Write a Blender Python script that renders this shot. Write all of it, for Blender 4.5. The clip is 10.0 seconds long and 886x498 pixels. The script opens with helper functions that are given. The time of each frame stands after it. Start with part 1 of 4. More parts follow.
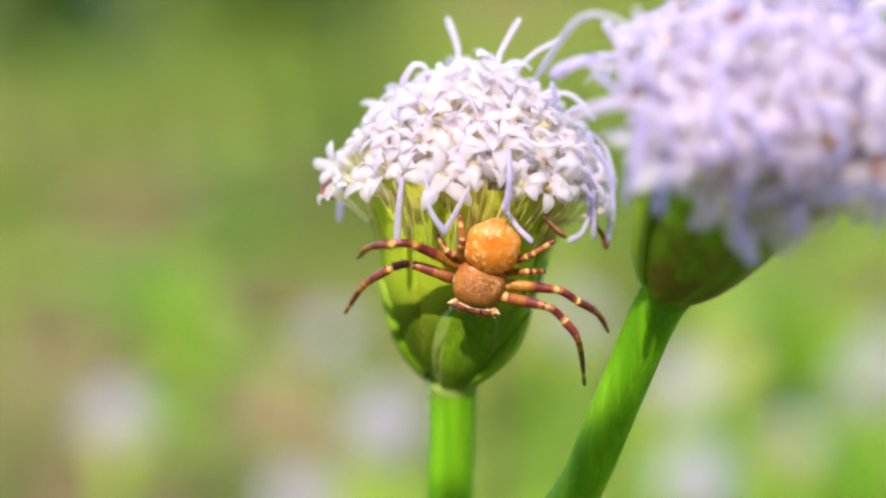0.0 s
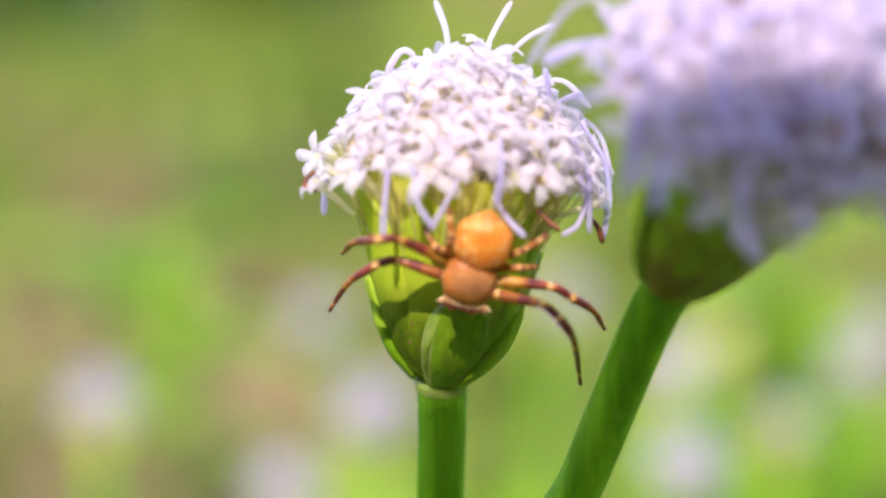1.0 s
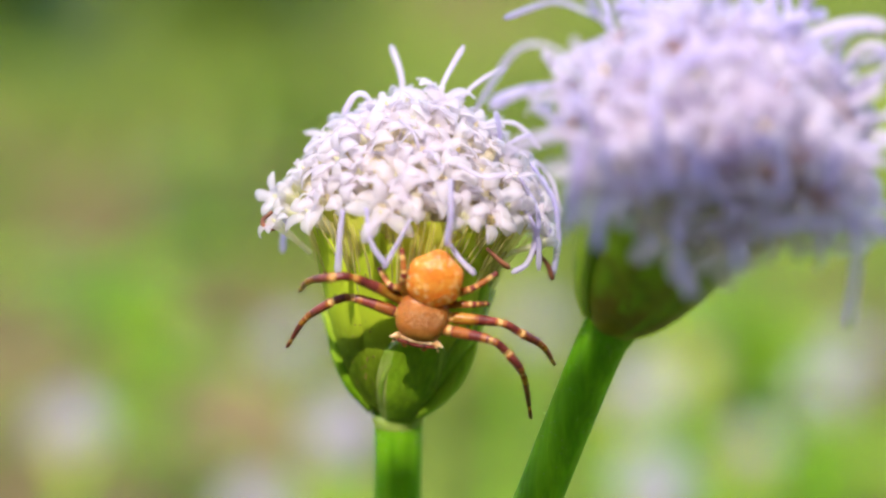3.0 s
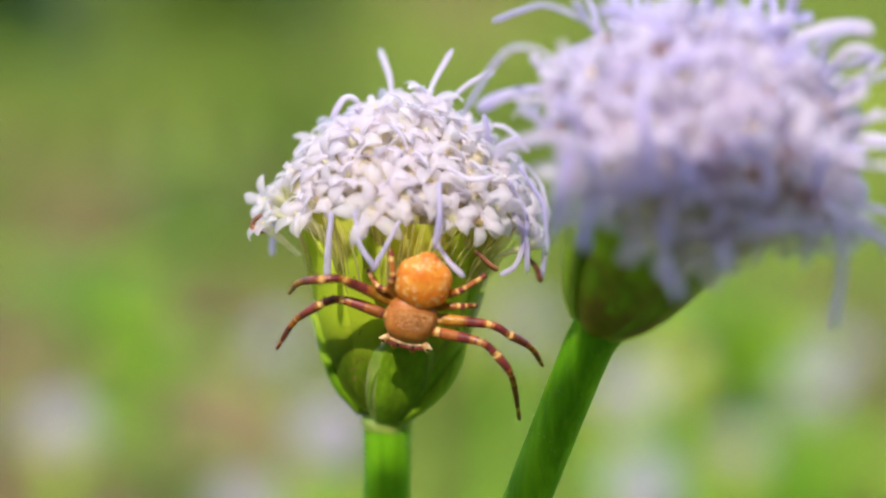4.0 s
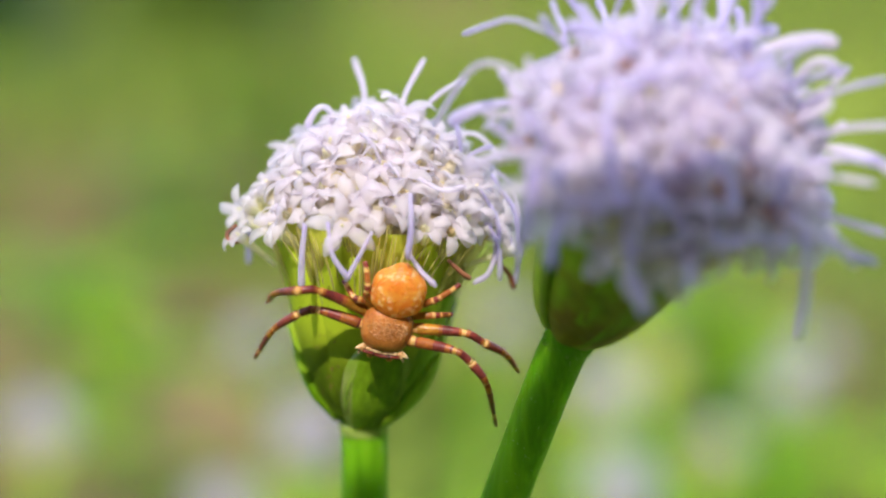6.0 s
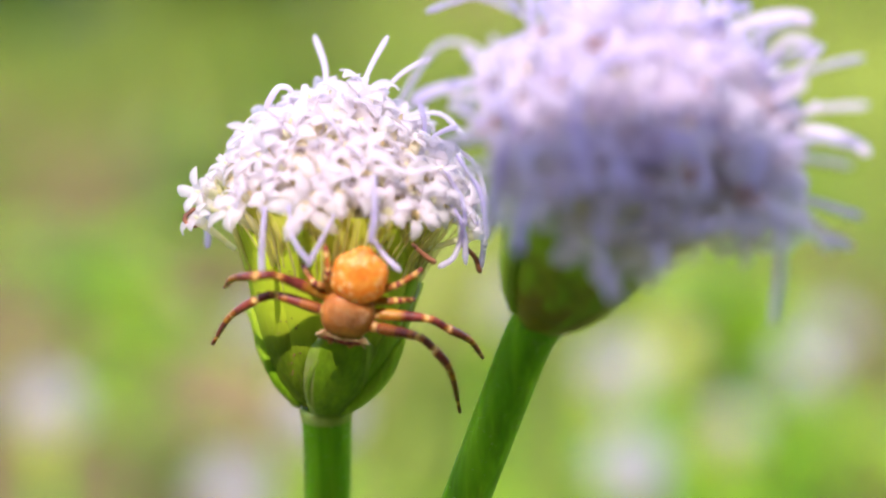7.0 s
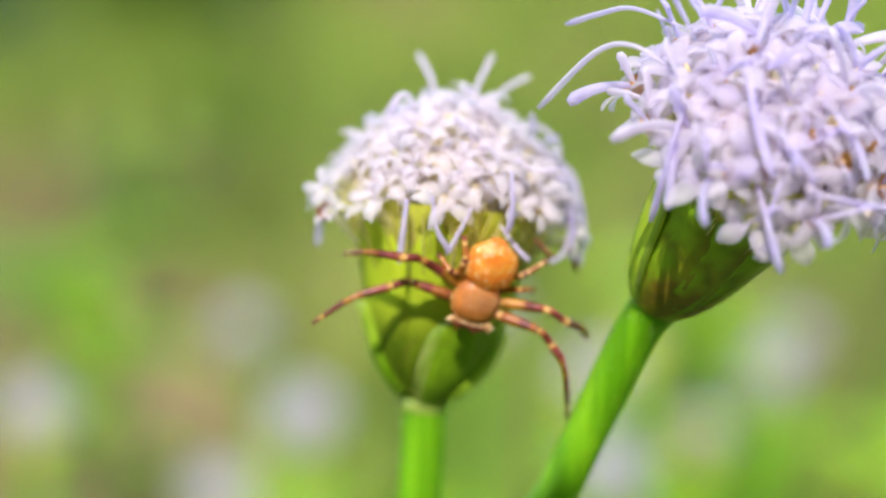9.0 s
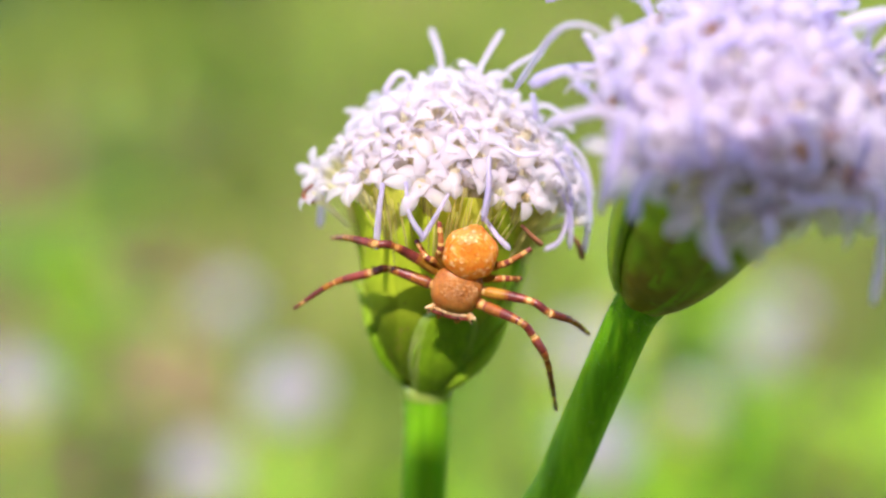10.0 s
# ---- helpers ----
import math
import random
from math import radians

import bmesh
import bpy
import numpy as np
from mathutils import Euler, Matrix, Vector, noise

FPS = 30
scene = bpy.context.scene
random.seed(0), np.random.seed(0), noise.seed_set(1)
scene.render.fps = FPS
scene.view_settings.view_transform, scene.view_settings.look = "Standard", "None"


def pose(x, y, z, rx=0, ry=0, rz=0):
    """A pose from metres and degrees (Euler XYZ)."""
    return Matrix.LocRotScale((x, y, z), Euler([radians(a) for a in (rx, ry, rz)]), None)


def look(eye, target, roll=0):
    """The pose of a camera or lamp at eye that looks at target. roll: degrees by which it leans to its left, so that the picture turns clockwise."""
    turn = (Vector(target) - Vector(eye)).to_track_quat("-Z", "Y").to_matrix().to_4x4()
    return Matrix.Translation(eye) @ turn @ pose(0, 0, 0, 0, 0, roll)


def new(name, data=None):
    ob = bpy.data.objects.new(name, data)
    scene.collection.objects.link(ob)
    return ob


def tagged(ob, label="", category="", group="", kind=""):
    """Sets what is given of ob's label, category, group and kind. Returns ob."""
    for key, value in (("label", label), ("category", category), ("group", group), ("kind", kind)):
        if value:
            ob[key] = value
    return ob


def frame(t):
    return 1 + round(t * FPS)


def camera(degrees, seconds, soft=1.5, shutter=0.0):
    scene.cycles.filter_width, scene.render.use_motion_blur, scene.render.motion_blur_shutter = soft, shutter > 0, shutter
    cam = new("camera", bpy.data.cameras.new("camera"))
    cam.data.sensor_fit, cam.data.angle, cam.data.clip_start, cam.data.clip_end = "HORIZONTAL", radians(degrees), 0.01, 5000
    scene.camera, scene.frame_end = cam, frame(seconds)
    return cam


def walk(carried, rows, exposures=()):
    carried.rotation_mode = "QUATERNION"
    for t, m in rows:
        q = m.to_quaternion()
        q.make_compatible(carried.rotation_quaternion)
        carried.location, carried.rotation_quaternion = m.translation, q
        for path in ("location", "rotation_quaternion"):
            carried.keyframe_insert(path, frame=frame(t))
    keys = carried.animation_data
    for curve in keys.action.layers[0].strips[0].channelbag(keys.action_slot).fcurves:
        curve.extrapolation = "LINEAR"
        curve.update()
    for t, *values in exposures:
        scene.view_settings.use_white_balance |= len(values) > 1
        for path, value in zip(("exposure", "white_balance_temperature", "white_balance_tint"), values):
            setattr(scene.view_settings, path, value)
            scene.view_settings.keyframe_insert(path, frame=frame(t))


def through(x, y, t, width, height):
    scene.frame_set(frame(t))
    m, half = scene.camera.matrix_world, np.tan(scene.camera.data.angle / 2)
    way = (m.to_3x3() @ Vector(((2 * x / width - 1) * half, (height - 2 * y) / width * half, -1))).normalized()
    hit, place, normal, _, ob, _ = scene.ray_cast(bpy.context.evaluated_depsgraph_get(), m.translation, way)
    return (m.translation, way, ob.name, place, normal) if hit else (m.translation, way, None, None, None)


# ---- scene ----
PATH = [
    (0, (0.00102, -0.05488, 0.01523), (-0.00031, 0.00382, 0.00287), -1.23),
    (0.5, (0.00134, -0.05346, 0.01492), (0.00007, 0.00518, 0.00230), -1.22),
    (1, (0.00097, -0.05280, 0.01523), (0.00000, 0.00576, 0.00222), -1.16),
    (1.5, (0.00138, -0.05299, 0.01570), (0.00050, 0.00558, 0.00271), -1.14),
    (2, (0.00205, -0.05366, 0.01598), (0.00119, 0.00494, 0.00311), -1.14),
    (3.5, (0.00143, -0.05412, 0.01589), (0.00140, 0.00459, 0.00353), -0.99),
    (4, (0.00157, -0.05427, 0.01598), (0.00161, 0.00443, 0.00356), -0.98),
    (4.5, (0.00203, -0.05431, 0.01593), (0.00202, 0.00438, 0.00349), -0.99),
    (5, (0.00169, -0.05512, 0.01690), (0.00207, 0.00354, 0.00431), -0.90),
    (5.5, (0.00164, -0.05484, 0.01640), (0.00229, 0.00387, 0.00401), -0.87),
    (6.8, (0.00244, -0.05411, 0.01653), (0.00257, 0.00444, 0.00340), -0.96),
    (7, (0.00328, -0.05343, 0.01630), (0.00309, 0.00509, 0.00310), -1.02),
    (7.5, (0.00053, -0.05464, 0.01639), (0.00113, 0.00384, 0.00300), -0.87),
    (7.6, (-0.00046, -0.05558, 0.01651), (0.00048, 0.00289, 0.00307), -0.81),
    (7.7, (-0.00106, -0.05634, 0.01650), (0.00005, 0.00213, 0.00312), -0.79),
    (8, (-0.00120, -0.05723, 0.01617), (0.00012, 0.00132, 0.00312), -0.75),
    (8.5, (-0.00074, -0.05744, 0.01646), (0.00069, 0.00116, 0.00362), -0.72),
    (9, (-0.00170, -0.05723, 0.01673), (0.00019, 0.00134, 0.00383), -0.62),
    (9.1, (-0.00077, -0.05610, 0.01683), (0.00096, 0.00249, 0.00401), -0.63),
    (9.3, (0.00122, -0.05497, 0.01729), (0.00250, 0.00359, 0.00427), -0.71),
    (9.5, (0.00098, -0.05513, 0.01797), (0.00236, 0.00330, 0.00437), -0.66),
    (9.6, (0.00076, -0.05472, 0.01705), (0.00221, 0.00371, 0.00350), -0.67),
    (10, (-0.00144, -0.05525, 0.01671), (0.00076, 0.00311, 0.00299), -0.52),
]
SWAY = [
    (0, -0.00007, 0.00013, 0.00004, 0.28, 0.83, 0.51),
    (0.5, -0.00006, -0.00013, 0.00010, 0.11, 0.83, 0.44),
    (1, -0.00001, -0.00024, 0.00010, 0.18, 0.54, 0.31),
    (1.5, -0.00004, -0.00023, 0.00005, -0.44, 0.78, 0.22),
    (2, -0.00006, -0.00011, 0.00000, -0.39, 0.38, 0.44),
    (3.5, 0.00001, -0.00004, 0.00001, -0.14, 0.42, -0.19),
    (4, 0.00000, -0.00003, -0.00001, -0.34, 0.33, -0.09),
    (4.5, -0.00000, 0.00000, 0.00000, 0.00, 0.00, 0.00),
    (5, 0.00001, 0.00009, -0.00011, -1.04, 0.36, -0.53),
    (5.5, 0.00005, 0.00006, -0.00005, -0.40, 0.00, -0.69),
    (6.8, 0.00001, 0.00008, 0.00002, 1.24, -0.38, -0.05),
    (7, -0.00009, -0.00011, 0.00004, 0.76, -0.12, 1.11),
    (7.5, -0.00025, -0.00019, -0.00007, -1.40, 1.17, 5.11),
    (7.6, -0.00034, -0.00013, -0.00011, -1.67, 1.53, 7.70),
    (7.7, -0.00041, -0.00010, -0.00015, -1.97, 1.55, 9.94),
    (8, -0.00054, -0.00007, -0.00014, -2.23, 2.56, 11.76),
    (8.5, -0.00055, -0.00002, -0.00015, -2.31, 2.95, 10.72),
    (9, -0.00044, -0.00001, -0.00016, -2.54, 3.19, 8.79),
    (9.1, -0.00023, 0.00004, -0.00010, -1.77, 2.75, 3.42),
    (9.3, 0.00024, 0.00018, -0.00010, -0.67, 0.41, -4.75),
    (9.5, 0.00025, 0.00030, -0.00010, 0.08, 0.75, -5.12),
    (9.6, 0.00041, 0.00017, -0.00011, -0.80, -0.15, -6.92),
    (10, 0.00018, 0.00005, -0.00012, -2.04, 1.42, -2.61),
]
LEGS = {
    "L1": [(0.40, -2.90, 3.52), (0.31, -2.95, 3.76), (-0.92, -3.45, 4.46), (-1.42, -3.55, 4.51), (-2.08, -2.50, 4.20), (-2.46, -0.95, 3.58)],
    "L2": [(0.30, -2.95, 3.30), (0.11, -3.00, 3.46), (-0.99, -2.95, 3.84), (-1.52, -2.80, 3.72), (-2.24, -2.20, 3.13), (-2.79, -1.51, 2.22)],
    "R1": [(1.25, -2.90, 3.35), (1.48, -2.95, 3.31), (2.72, -3.00, 3.17), (3.23, -2.95, 2.89), (3.80, -2.40, 2.41), (4.15, -1.65, 1.72)],
    "R2": [(1.20, -2.95, 3.05), (1.47, -3.05, 2.98), (2.49, -3.50, 2.84), (2.90, -3.50, 2.51), (3.28, -3.40, 1.90), (3.53, -1.90, 0.35)],
}
LEG_SHIFTS = {
    "L1": (-0.3, 3.3, 1.5),
    "L2": (-1.8, -1.7, -7.6),
    "R1": (-3.7, 0.4, -15.9),
    "R2": (1.8, 8.8, -2.6),
}
LEG_TURNS = {
    "L1": [(0, 0.0, -0.0, 0.0), (7.5, 0.0, -0.0, 0.0), (7.6, 24.9, 10.5, 12.5), (7.7, 33.7, 12.7, 18.6), (8.5, 11.2, 4.7, 1.5), (9, 9.9, 4.2, 1.4), (9.1, 9.2, 4.1, 2.2), (9.3, 8.7, 4.1, 2.6), (9.6, 9.0, 4.1, 2.4), (10, 9.4, 4.2, 2.2)],
    "L2": [(0, 0.0, -0.0, 0.0), (7.5, 0.0, -0.0, 0.0), (7.6, 10.5, 33.6, 34.9), (7.7, 14.8, 30.5, 27.2), (8.5, -7.7, 27.7, 33.0), (9, -10.7, 26.0, 32.3), (9.1, -5.0, 21.0, 24.1), (9.3, -6.1, 22.6, 26.4), (9.6, -9.3, 24.0, 29.5), (10, -7.5, 23.1, 27.7)],
    "R1": [(0, 0.0, -0.0, 0.0), (7.5, 0.0, -0.0, 0.0), (7.6, 18.3, -8.0, 5.5), (7.7, 19.1, -3.1, 13.9), (8.5, 13.5, -1.8, 9.7), (9, 16.4, -2.7, 11.5), (9.1, 15.4, -3.4, 9.5), (9.3, 13.5, -5.1, 5.1), (9.6, 14.7, -6.3, 4.6), (10, 14.3, -3.3, 8.5)],
    "R2": [(0, 0.0, -0.0, 0.0), (7.5, 0.0, -0.0, 0.0), (7.6, -7.6, -9.3, -8.3), (7.7, -8.9, -4.2, -5.1), (8.5, -8.7, -10.2, -9.0), (9, -9.2, -9.2, -8.5), (9.1, -6.8, -6.9, -6.5), (9.3, -7.6, -6.2, -6.2), (9.6, -5.8, -4.5, -4.7), (10, -5.6, -5.7, -5.5)],
}

EXTRA = 0.02
cam = camera(24.0, 10.0, soft=2.3)
cam.data.dof.use_dof = True
cam.data.dof.focus_distance = 0.0533
cam.data.dof.aperture_fstop = 30.0
EXPOSURES = [(t, stops + EXTRA, 6500, tint) for t, stops, tint in (
    (0, 1.38, 18), (0.5, 1.38, 21), (1, 1.46, 24), (1.5, 1.47, 26), (2, 1.46, 23), (3.5, 1.18, 16), (4, 1.12, 14), (4.5, 1.23, 14), (5, 1.10, 13), (5.5, 1.09, 12), (6.8, 1.40, 22), (7, 1.47, 24),
    (7.5, 1.48, 22), (8, 1.36, 13), (8.5, 1.31, 13), (9, 1.26, 13), (9.5, 1.18, 16), (10, 1.41, 21))]
walk(cam, [(t, look(eye, target, roll)) for t, eye, target, roll in PATH], EXPOSURES)

# ---- world and sun ----
SUN_TO = Vector((-0.12, -0.65, 0.73)).normalized()
world = bpy.data.worlds.new("world")
scene.world = world
world.use_nodes = True
wn = world.node_tree.nodes
sky = wn.new("ShaderNodeTexSky")
sky.sky_type, sky.sun_disc = "NISHITA", False
sky.sun_elevation = math.asin(SUN_TO.z)
sky.sun_rotation = math.atan2(SUN_TO.x, SUN_TO.y)
world.node_tree.links.new(sky.outputs[0], wn["Background"].inputs[0])
wn["Background"].inputs[1].default_value = 0.15
sun_data = bpy.data.lights.new("sun", "SUN")
sun_data.energy, sun_data.angle, sun_data.color = 2.5, radians(0.53), (1.0, 0.95, 0.89)
sun = new("sun", sun_data)
sun.matrix_world = look(SUN_TO, (0, 0, 0))

MM = 0.001
PHONE_TOP = 64.8


# ---- materials ----
def srgb(r, g, b):
    f = lambda v: v / 12.92 if v <= 0.04045 else ((v + 0.055) / 1.055) ** 2.4
    return (f(r), f(g), f(b), 1.0)


class Mat:
    """A node material: colour from noise at two scales, gloss, relief and light that comes through thin tissue."""

    def __init__(self, name, a, b, scale, rough=0.5, fine=6.0, bump=0.3, through=0.0, through_colour=None, spread=0.12, stretch=(1, 1, 1),
                 detail=0.25, spec=0.4, coat=0.0, per_object=0.0, per_island=0.0, clear=0.0, grade=None, space="Object", deep=0.0, depth=0.4, tones=(1.0, 1.0, 0.8)):
        self.m = m = bpy.data.materials.new(name)
        m.use_nodes = True
        nt = m.node_tree
        n, l = nt.nodes, nt.links
        p = n["Principled BSDF"]
        tc = n.new("ShaderNodeTexCoord")
        mp = n.new("ShaderNodeMapping")
        mp.inputs["Scale"].default_value = stretch
        l.new(tc.outputs[space], mp.inputs[0])
        big, small = n.new("ShaderNodeTexNoise"), n.new("ShaderNodeTexNoise")
        big.inputs["Scale"].default_value, small.inputs["Scale"].default_value = scale, scale * fine
        big.inputs["Detail"].default_value, small.inputs["Detail"].default_value = 3, 4
        for t in (big, small):
            l.new(mp.outputs[0], t.inputs["Vector"])
        ramp = n.new("ShaderNodeValToRGB")
        ramp.color_ramp.elements[0].position, ramp.color_ramp.elements[1].position = 0.5 - spread, 0.5 + spread
        ramp.color_ramp.elements[0].color, ramp.color_ramp.elements[1].color = a, b
        l.new(big.outputs[0], ramp.inputs[0])
        mix = n.new("ShaderNodeMix")
        mix.data_type, mix.blend_type = "RGBA", "OVERLAY"
        mix.inputs["Factor"].default_value = detail
        l.new(ramp.outputs[0], mix.inputs["A"])
        l.new(small.outputs[0], mix.inputs["B"])
        colour = mix.outputs["Result"]
        if grade:
            # the tissue turns to another colour along its height, in millimetres
            low, high, other = grade
            sep, ramp_z, tip = n.new("ShaderNodeSeparateXYZ"), n.new("ShaderNodeMapRange"), n.new("ShaderNodeMix")
            ramp_z.interpolation_type, tip.data_type = "SMOOTHSTEP", "RGBA"
            ramp_z.inputs["From Min"].default_value, ramp_z.inputs["From Max"].default_value = low * 0.001, high * 0.001
            l.new(tc.outputs["Object"], sep.inputs[0])
            l.new(sep.outputs[2], ramp_z.inputs[0])
            l.new(ramp_z.outputs[0], tip.inputs["Factor"])
            l.new(colour, tip.inputs["A"])
            tip.inputs["B"].default_value = other
            colour = tip.outputs["Result"]
        if per_object or per_island:
            src = n.new("ShaderNodeObjectInfo").outputs["Random"] if per_object else n.new("ShaderNodeNewGeometry").outputs["Random Per Island"]
            hsv = n.new("ShaderNodeHueSaturation")
            rng = n.new("ShaderNodeMapRange")
            k = per_object or per_island
            rng.inputs["To Min"].default_value, rng.inputs["To Max"].default_value = 1 - k, 1 + k * 0.6
            l.new(src, rng.inputs[0])
            l.new(rng.outputs[0], hsv.inputs["Value"])
            l.new(colour, hsv.inputs["Color"])
            colour = hsv.outputs[0]
        self.colour = colour
        l.new(colour, p.inputs["Base Color"])
        p.inputs["Roughness"].default_value = rough
        p.inputs["Specular IOR Level"].default_value = spec
        p.inputs["Coat Weight"].default_value = coat
        # light that wanders inside juicy tissue; depth in millimetres
        p.inputs["Subsurface Weight"].default_value = deep
        p.inputs["Subsurface Radius"].default_value = tones
        p.inputs["Subsurface Scale"].default_value = depth * 0.001
        bp = n.new("ShaderNodeBump")
        bp.inputs["Strength"].default_value = bump
        bp.inputs["Distance"].default_value = 0.3 / (scale * fine)
        l.new(small.outputs[0], bp.inputs["Height"])
        l.new(bp.outputs[0], p.inputs["Normal"])
        if through:
            tr = n.new("ShaderNodeBsdfTranslucent")
            if through_colour:
                tr.inputs[0].default_value = through_colour
            else:
                l.new(colour, tr.inputs[0])
            ms = n.new("ShaderNodeMixShader")
            ms.inputs[0].default_value = through
            l.new(p.outputs[0], ms.inputs[1])
            l.new(tr.outputs[0], ms.inputs[2])
            l.new(ms.outputs[0], n["Material Output"].inputs[0])
        if clear:
            cl, mc = n.new("ShaderNodeBsdfTransparent"), n.new("ShaderNodeMixShader")
            mc.inputs[0].default_value = clear
            l.new(n["Material Output"].inputs[0].links[0].from_socket, mc.inputs[1])
            l.new(cl.outputs[0], mc.inputs[2])
            l.new(mc.outputs[0], n["Material Output"].inputs[0])


def mat(*args, **kw):
    return Mat(*args, **kw).m


WARM, GREENISH, AMBER = (1.0, .92, .9), (.7, 1.0, .25), (1.0, .5, .2)
PETAL = mat("white_petal", srgb(.95, .92, .95), srgb(.983, .96, .968), 900, rough=.5, spec=.3, bump=.25, through=.62, detail=.08, per_object=.05, clear=.46)
PETAL_LILAC = mat("lilac_white_petal", srgb(.92, .885, .965), srgb(.98, .955, .985), 900, rough=.5, spec=.3, bump=.25, through=.66, detail=.1, per_object=.07, clear=.52)
THROAT = mat("amber_throat", srgb(.89, .80, .56), srgb(.96, .91, .74), 900, rough=.5, bump=.2, through=.4)
THROAT_AMBER = mat("brown_amber_throat", srgb(.66, .44, .20), srgb(.84, .66, .36), 900, rough=.5, bump=.2, through=.3)
TUBE = mat("pale_yellow_tube", srgb(.89, .87, .66), srgb(.96, .95, .82), 700, rough=.4, bump=.2, through=.5, detail=.1, clear=.35)
TUBE_LILAC = mat("lilac_cream_tube", srgb(.88, .82, .84), srgb(.95, .91, .90), 700, rough=.5, bump=.2, through=.5, detail=.15, clear=.3)
TUBE_WARM = mat("cream_floret_tube", srgb(.85, .79, .62), srgb(.94, .90, .78), 700, rough=.5, bump=.2, through=.5, detail=.15, clear=.3)
PAPPUS = mat("straw_pappus", srgb(.86, .82, .46), srgb(.96, .92, .66), 500, rough=.35, bump=.2, through=.5, detail=.2, per_island=.15, clear=.5)
STYLE = mat("lilac_style", srgb(.83, .78, .94), srgb(.91, .87, .975), 1200, rough=.5, bump=.8, through=.45, detail=.2, per_object=.1, clear=.3, deep=.6, depth=.3, tones=WARM)
STYLE_PALE = mat("pale_style", srgb(.91, .85, .93), srgb(.96, .92, .96), 1200, rough=.5, bump=.8, through=.45, detail=.2, per_object=.08, clear=.3, deep=.6, depth=.3, tones=WARM)
BRACT = mat("green_bract", srgb(.46, .64, .08), srgb(.68, .82, .22), 420, rough=.36, spec=.3, bump=.4, through=.3, stretch=(2.5, 2.5, .7), detail=.45, per_object=.1, coat=.1, deep=.2, depth=.5, tones=GREENISH, grade=(1.6, 3.6, srgb(.74, .82, .16)))
BRACT_DARK = mat("dark_green_bract", srgb(.40, .50, .08), srgb(.51, .69, .11), 420, rough=.36, spec=.3, bump=.4, through=.25, stretch=(2, 2, .8), detail=.5, per_object=.12, coat=.1, deep=.5, depth=.6, tones=GREENISH, grade=(1.9, 4.0, srgb(.66, .76, .14)))
MARGIN = mat("pale_bract_margin", srgb(.56, .70, .24), srgb(.72, .80, .40), 600, rough=.25, bump=.2, through=.4, coat=.3, deep=.5, depth=.5, tones=GREENISH)
BRACT_YELLOW = mat("yellow_green_bract", srgb(.38, .49, .07), srgb(.55, .66, .13), 380, rough=.36, bump=.4, through=.5, stretch=(4, 4, .4), detail=.4, per_object=.08, coat=.1, grade=(1.6, 3.2, srgb(.85, .92, .24)))
CUP = mat("yellow_green_cup", srgb(.78, .83, .20), srgb(.90, .90, .40), 400, rough=.4, bump=.3, through=.42, stretch=(4, 4, .4), detail=.4)
STEM = mat("green_stem", srgb(.38, .62, .05), srgb(.51, .74, .10), 350, rough=.42, spec=.25, bump=.3, through=.2, stretch=(4, 4, .25), detail=.35, deep=.7, depth=.8, tones=GREENISH)
HAIR = mat("clear_hair", srgb(.55, .70, .35), srgb(.68, .80, .50), 800, rough=.3, bump=.1, through=.5)
ABDOMEN = mat("orange_abdomen", srgb(.91, .53, .16), srgb(.94, .66, .27), 2400, rough=.3, bump=.5, through=.3, fine=5, detail=.45, spread=.14, spec=.5, deep=.6, depth=.35, tones=AMBER)
# pale guanine cells that run together under the skin
nt = ABDOMEN.node_tree
warp = nt.nodes.new("ShaderNodeTexNoise")
warp.inputs["Scale"].default_value = 4200
add = nt.nodes.new("ShaderNodeVectorMath")
add.operation = "MULTIPLY_ADD"
add.inputs[1].default_value = (.0003, .0003, .0003)
nt.links.new(nt.nodes["Texture Coordinate"].outputs["Object"], warp.inputs["Vector"])
nt.links.new(warp.outputs["Color"], add.inputs[0])
nt.links.new(nt.nodes["Texture Coordinate"].outputs["Object"], add.inputs[2])
vor = nt.nodes.new("ShaderNodeTexVoronoi")
vor.feature, vor.inputs["Scale"].default_value, vor.inputs["Randomness"].default_value = "SMOOTH_F1", 5600, .9
spots = nt.nodes.new("ShaderNodeValToRGB")
spots.color_ramp.elements[0].position, spots.color_ramp.elements[1].position = .10, .38
spots.color_ramp.elements[0].color, spots.color_ramp.elements[1].color = (1, 1, 1, 1), (0, 0, 0, 1)
nt.links.new(add.outputs[0], vor.inputs["Vector"])
nt.links.new(vor.outputs["Distance"], spots.inputs[0])
old = nt.nodes["Principled BSDF"].inputs["Base Color"].links[0].from_socket
cells = nt.nodes.new("ShaderNodeMath")
cells.operation = "MULTIPLY"
cells.inputs[1].default_value = .95
nt.links.new(spots.outputs[0], cells.inputs[0])
blend = nt.nodes.new("ShaderNodeMix")
blend.data_type = "RGBA"
nt.links.new(cells.outputs[0], blend.inputs["Factor"])
nt.links.new(old, blend.inputs["A"])
blend.inputs["B"].default_value = srgb(1, .88, .64)
nt.links.new(blend.outputs["Result"], nt.nodes["Principled BSDF"].inputs["Base Color"])
CARAPACE = mat("brown_orange_carapace", srgb(.66, .39, .17), srgb(.80, .51, .25), 1800, rough=.34, through=.15, bump=.7, fine=9, detail=.45, deep=.5, depth=.3, tones=AMBER)
GRANULE = mat("glossy_granule", srgb(.70, .46, .26), srgb(.84, .62, .40), 3000, rough=.12, bump=.05, spec=.9, coat=.6)
